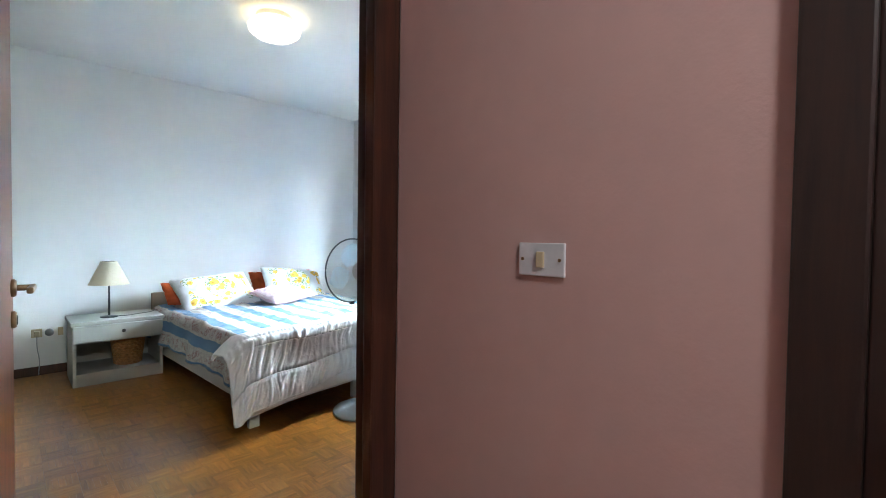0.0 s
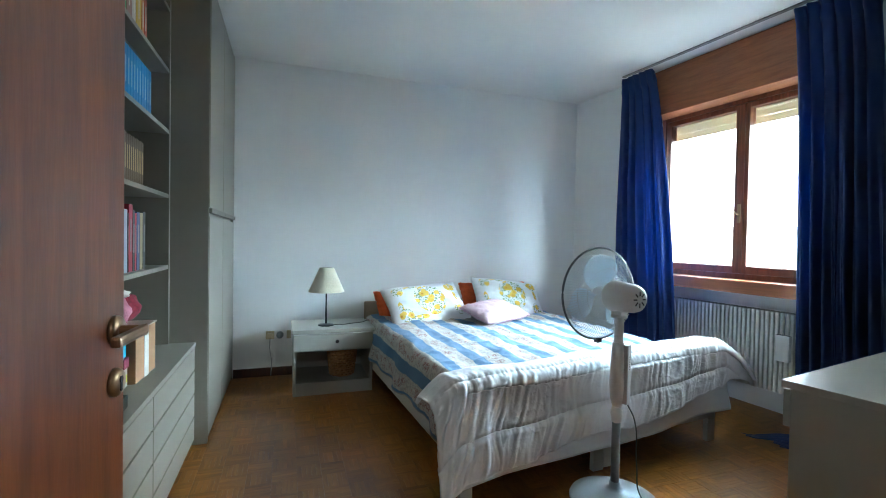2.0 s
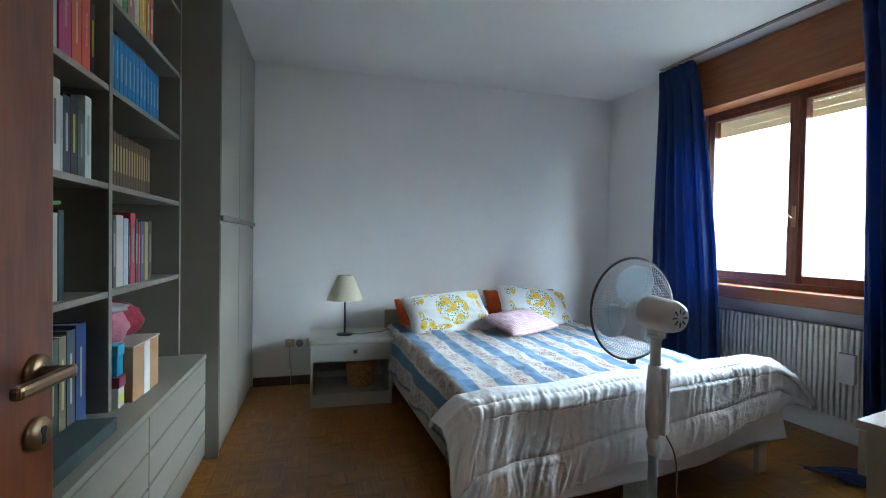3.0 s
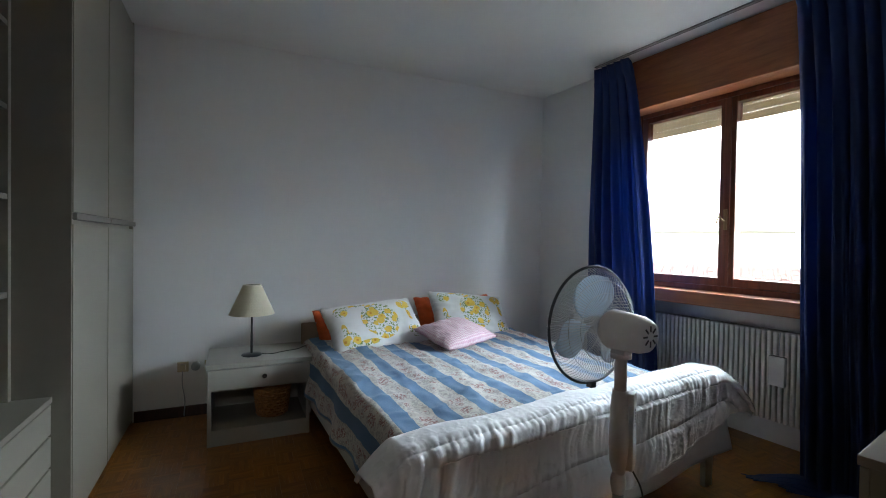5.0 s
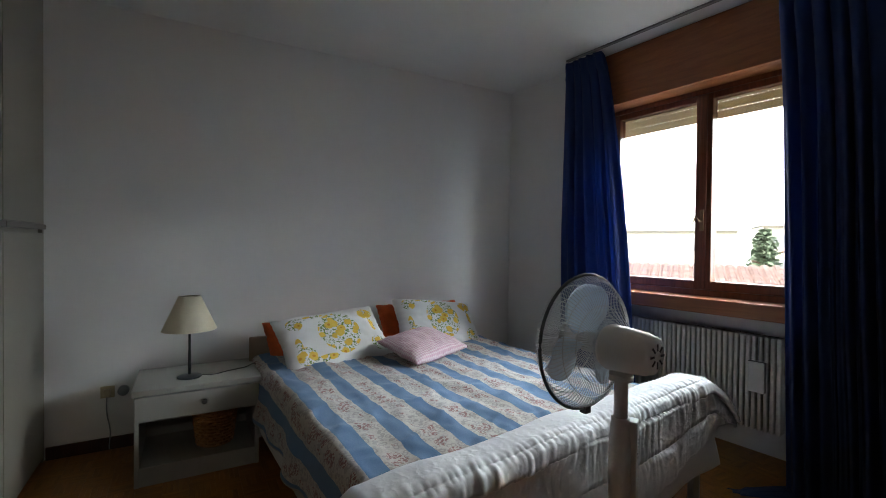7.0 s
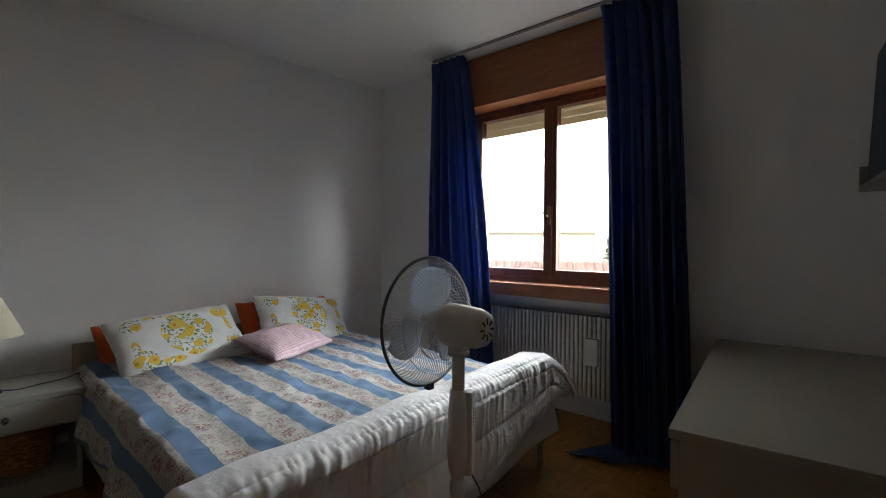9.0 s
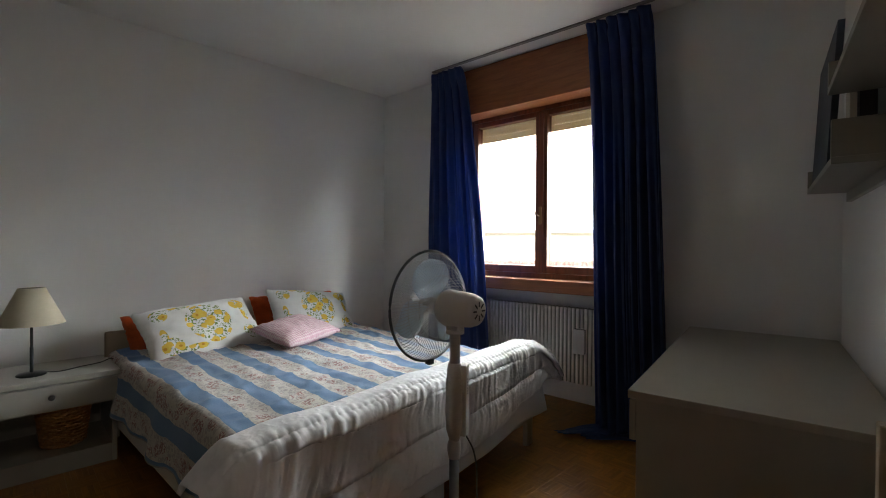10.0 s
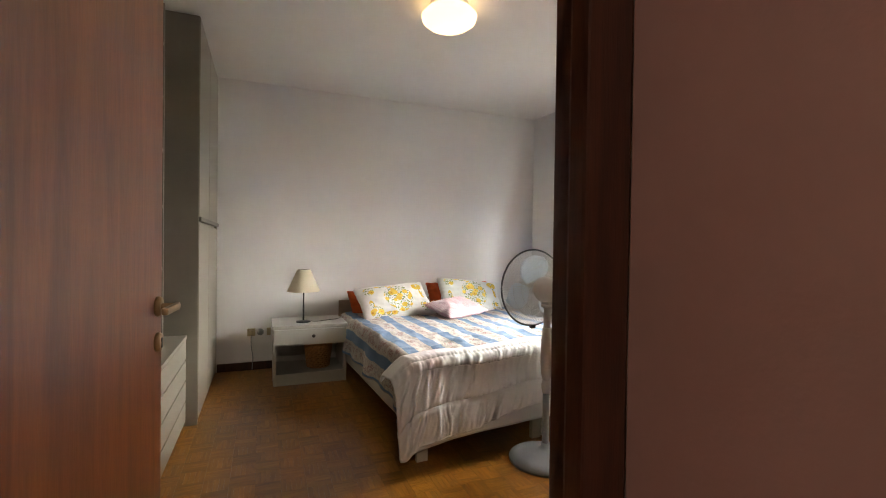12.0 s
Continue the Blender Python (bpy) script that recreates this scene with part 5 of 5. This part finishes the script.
tw = obj("towel", sheet(towel_fn, 30, 30), mat("teal_cotton", (0.015, 0.16, 0.17), 0.9, vary=0.15, scale=20, bump=0.3, bump_scale=200))
tw.matrix_world = CH_M
cloth_thick(tw, 0.005)
tagged(tw, "teal towel hung over the chair's back", "towel")

# ---- ceiling lamp ----
cl = thing("ceiling_lamp", Matrix.Translation((1.549, 3.155, H)), "round opal glass ceiling lamp, switched on", "ceiling lamp")
opal = bpy.data.materials.new("lit_opal_glass")
opal.use_nodes = True
ob_ = opal.node_tree.nodes["Principled BSDF"]
ob_.inputs["Base Color"].default_value, ob_.inputs["Roughness"].default_value = (0.9, 0.85, 0.75, 1), 0.3
ob_.inputs["Emission Color"].default_value, ob_.inputs["Emission Strength"].default_value = (1.0, 0.70, 0.36, 1), LAMP_GLOW
part("base_plate", lathe([(0, 0), (0.12, 0), (0.12, -0.03), (0, -0.03)], 36), white_plastic, cl)
part("shade", lathe([(0.10, -0.028), (0.145, -0.045), (0.172, -0.075), (0.165, -0.105), (0.13, -0.132), (0.075, -0.148), (0, -0.153)], 48), opal, cl, "glowing opal glass shade", smooth=True)

# ---- outside ----
EX_M = Matrix.Translation((0, 0, 0)) @ pose(0, 0, 0, 0, 0, -58.0)   # local y runs out along the view
plaster_out = mat("pale_render", (0.55, 0.52, 0.45), 0.9, vary=0.05, scale=0.4)
tile_m = mat("clay_tile", (0.20, 0.125, 0.105), 0.85, vary=0.15, scale=3, island=0.25)
structure("ground", box(-300, 900, -600, 600, -6.6, -6.0), mat("town_ground", (0.26, 0.26, 0.21), 0.95, vary=0.2, scale=0.05), "grey-green ground between the houses", "ground")


haze = bpy.data.materials.new("hazy_sky")
haze.use_nodes = True
hz = haze.node_tree.nodes["Principled BSDF"]
hz.inputs["Base Color"].default_value, hz.inputs["Roughness"].default_value = (0.8, 0.8, 0.8, 1), 1.0
hz.inputs["Emission Color"].default_value, hz.inputs["Emission Strength"].default_value = (0.93, 0.97, 1.0, 1), HAZE
bm = bmesh.new()
lo = [bm.verts.new((170 * math.cos(radians(q)), 170 * math.sin(radians(q)), -8)) for q in range(-80, 101, 12)]
hi = [bm.verts.new((q.co.x, q.co.y, 150)) for q in lo]
for q in range(len(lo) - 1):
    bm.faces.new((lo[q + 1], lo[q], hi[q], hi[q + 1]))
structure("backdrop", bm, haze, "white hazy sky over the town", "sky")


def house(m, w, d, h, roof, label, rows=2, cols=4, tiles=False, flat=False):
    t = thing("house", m, label, "house", "houses outside")
    part("wall", box(-w / 2, w / 2, 0, d, 0, h), plaster_out, t)
    if flat:
        part("roof", box(-w / 2 - 0.4, w / 2 + 0.4, -0.4, d + 0.4, h, h + 0.35), mat("roof_slab", (0.45, 0.43, 0.40), 0.9), t)
    else:
        bm = bmesh.new()
        pts = [(-w / 2 - 0.5, -0.5, h), (w / 2 + 0.5, -0.5, h), (w / 2 + 0.5, d / 2, h + roof), (-w / 2 - 0.5, d / 2, h + roof), (-w / 2 - 0.5, d + 0.5, h), (w / 2 + 0.5, d + 0.5, h)]
        v = [bm.verts.new(p) for p in pts]
        for f in ((0, 1, 2, 3), (3, 2, 5, 4), (0, 3, 4), (1, 5, 2), (0, 4, 5, 1)):
            bm.faces.new([v[i] for i in f])
        bmesh.ops.recalc_face_normals(bm, faces=bm.faces[:])
        rf = part("roof", bm, tile_m, t, "clay tiled roof")
        if tiles:
            bt = bmesh.new()
            slope = math.atan2(roof, d / 2 + 0.5)
            length = math.hypot(roof, d / 2 + 0.5)
            for i in range(int((w + 1) / 0.30)):
                for j in range(int(length / 0.45)):
                    mm = Matrix.Translation((-w / 2 - 0.5 + 0.15 + i * 0.30, -0.5, h)) @ pose(0, 0, 0, math.degrees(slope), 0, 0) @ Matrix.Translation((0, j * 0.45, 0.03))
                    q = [mm @ Vector(p) for p in ((-0.13, 0, 0), (-0.06, 0, 0.07), (0.06, 0, 0.07), (0.13, 0, 0), (-0.11, 0.47, 0), (-0.05, 0.47, 0.045), (0.05, 0.47, 0.045), (0.11, 0.47, 0))]
                    vv = [bt.verts.new(p) for p in q]
                    for a in range(3):
                        bt.faces.new((vv[a], vv[a + 1], vv[a + 5], vv[a + 4]))
            tagged(part("roof_tiles", bt, tile_m, t, "rows of clay roof tiles"), kind="stuff")
    for r in range(rows):
        for c in range(cols):
            x = -w / 2 + (c + 0.5) * w / cols
            z = 1.2 + r * (h - 0.6) / rows
            wn_ = part("window", box(x - 0.55, x + 0.55, -0.03, 0.02, z, z + 1.4), mat("far_glass", (0.28, 0.30, 0.31), 0.15), t)
            part("window_frame", box(x - 0.65, x + 0.65, -0.06, -0.03, z - 0.1, z), mat("far_sill", (0.5, 0.48, 0.44), 0.8), wn_)
    return t


house(EX_M @ Matrix.Translation((-1.0, 15.0, -6)), 16, 7, 5.6, 1.05, "near house with a red clay tiled roof", 1, 4, tiles=True)
house(EX_M @ Matrix.Translation((1.6, 12.0, -6)) @ pose(0, 0, 0, 0, 0, 90), 4, 3, 5.2, 0.9, "small gabled house with a clay roof", 1, 2)
house(EX_M @ Matrix.Translation((-9, 58.0, -6)), 26, 10, 8.9, 0, "pale four-storey flat-roofed apartment block", 3, 9, flat=True)
house(EX_M @ Matrix.Translation((16, 64.0, -6)), 18, 10, 9.6, 0, "beige flat-roofed apartment block far off", 3, 6, flat=True)

bark = mat("bark", (0.12, 0.08, 0.05), 0.95, vary=0.2, bump=0.6, bump_scale=8)
# leaf green paled in its colour to stand in for outdoor haze
leaf_m = mat("conifer_leaf_hazed", (0.15, 0.20, 0.13), 0.8, vary=0.25, scale=1.5, island=0.45)


def tree(m, height, radius, seed, label):
    r = random.Random(seed)
    t = thing("tree", m, label, "tree", "trees outside")
    bm = bmesh.new()
    for q in range(9):
        z = height * (0.25 + 0.07 * q)
        a = q * 2.4
        tube([(0, 0, z), (math.cos(a) * radius * 0.4, math.sin(a) * radius * 0.4, z + 0.3), (math.cos(a) * radius * 0.75, math.sin(a) * radius * 0.75, z + 0.4)], 0.05, 5, bm)
    lathe([(0.20, 0), (0.16, height * 0.4), (0.05, height * 0.95), (0, height * 0.96)], 8, bm)
    part("trunk", bm, bark, t)
    bm = bmesh.new()
    for q in range(2600):
        h = r.random() ** 0.8
        z = height * (0.22 + 0.78 * h)
        rad = radius * (1.05 - h) ** 0.65 * (0.75 + 0.45 * nz(h * 6, q % 7)) * math.sqrt(r.random() * 0.9 + 0.1)
        a = r.random() * 2 * math.pi
        c = Vector((rad * math.cos(a), rad * math.sin(a), z))
        s = 0.10 + 0.14 * r.random()
        d1 = Vector((r.uniform(-1, 1), r.uniform(-1, 1), r.uniform(-0.6, 0.6))).normalized() * s
        d2 = d1.cross(Vector((r.uniform(-1, 1), r.uniform(-1, 1), 1))).normalized() * s * 0.6
        bm.faces.new([bm.verts.new(c + p) for p in (d1, d2, -d1, -d2)])
    part("crown", bm, leaf_m, t, "uneven crown of dark green sprays")
    return t


tree(EX_M @ Matrix.Translation((3.05, 33, -6)), 8.2, 2.0, 2, "dark green conifer between the houses")
tree(EX_M @ Matrix.Translation((5.8, 36, -6)), 6.6, 1.8, 5, "smaller green tree beside the conifer")

# ---- parquet ----
TS = 0.12
FIN = 5
bm = bmesh.new()
fw = TS / FIN
for k in range(FIN):
    x0, x1 = -TS / 2 + 0.0003, TS / 2 - 0.0003
    y0, y1 = -TS / 2 + k * fw + 0.00025, -TS / 2 + (k + 1) * fw - 0.00025
    lo = [bm.verts.new(p) for p in ((x0, y0, -0.006), (x1, y0, -0.006), (x1, y1, -0.006), (x0, y1, -0.006))]
    hi = [bm.verts.new((p.co.x * 0.998, p.co.y, 0.0)) for p in lo]
    bm.faces.new(hi)
    for a in range(4):
        bm.faces.new((lo[a], lo[(a + 1) % 4], hi[(a + 1) % 4], hi[a]))
uv_layer = bm.loops.layers.uv.new("UVMap")
for f in bm.faces:
    k = round((f.calc_center_median().y + TS / 2) / fw - 0.5)
    for lp in f.loops:
        lp[uv_layer].uv = (lp.vert.co.x + k * 1.7, lp.vert.co.y + k * 0.9)
tile_me = bpy.data.meshes.new("parquet_tile")
bm.to_mesh(tile_me)
bm.free()
tile_me.materials.append(parquet)
floor_ob = bpy.data.objects["floor"]
verts, faces = [], []
count = 0
for i in range(-6, 36):
    for j in range(-18, 44):
        x, y = (i + 0.5) * TS - 0.02, (j + 0.5) * TS - 0.04
        if x < -0.6 or x > 4.0 or y > YB + 0.05:
            continue
        turn = 90 if (i + j) % 2 else 0
        near = 0.10 < x < 2.2 and 1.2 < y < 4.1
        if near and count < 300 and not (1.45 < x and y > 3.1):
            o = new("parquet_tile", tile_me)
            o.parent = floor_ob
            o.matrix_basis = pose(x, y, 0, 0, 0, turn)
            count += 1
        else:
            mm = pose(x, y, 0, 0, 0, turn)
            base_i = len(verts)
            verts += [mm @ v.co for v in tile_me.vertices]
            faces += [[base_i + k for k in p.vertices] for p in tile_me.polygons]
me = bpy.data.meshes.new("parquet_rest")
me.from_pydata(verts, [], faces)
tile_uv = np.empty(len(tile_me.loops) * 2)
tile_me.uv_layers[0].data.foreach_get("uv", tile_uv)
tile_uv = tile_uv.reshape(-1, 2)
many = len(verts) // len(tile_me.vertices)
offset = np.random.default_rng(3).random((many, 1, 2)) * 40
me.uv_layers.new(name="UVMap").data.foreach_set("uv", (tile_uv[None] + offset).ravel())
me.materials.append(parquet)
rest = new("parquet_rest", me)
rest.parent = floor_ob
tagged(rest, "oak mosaic parquet laid in small squares", kind="stuff")
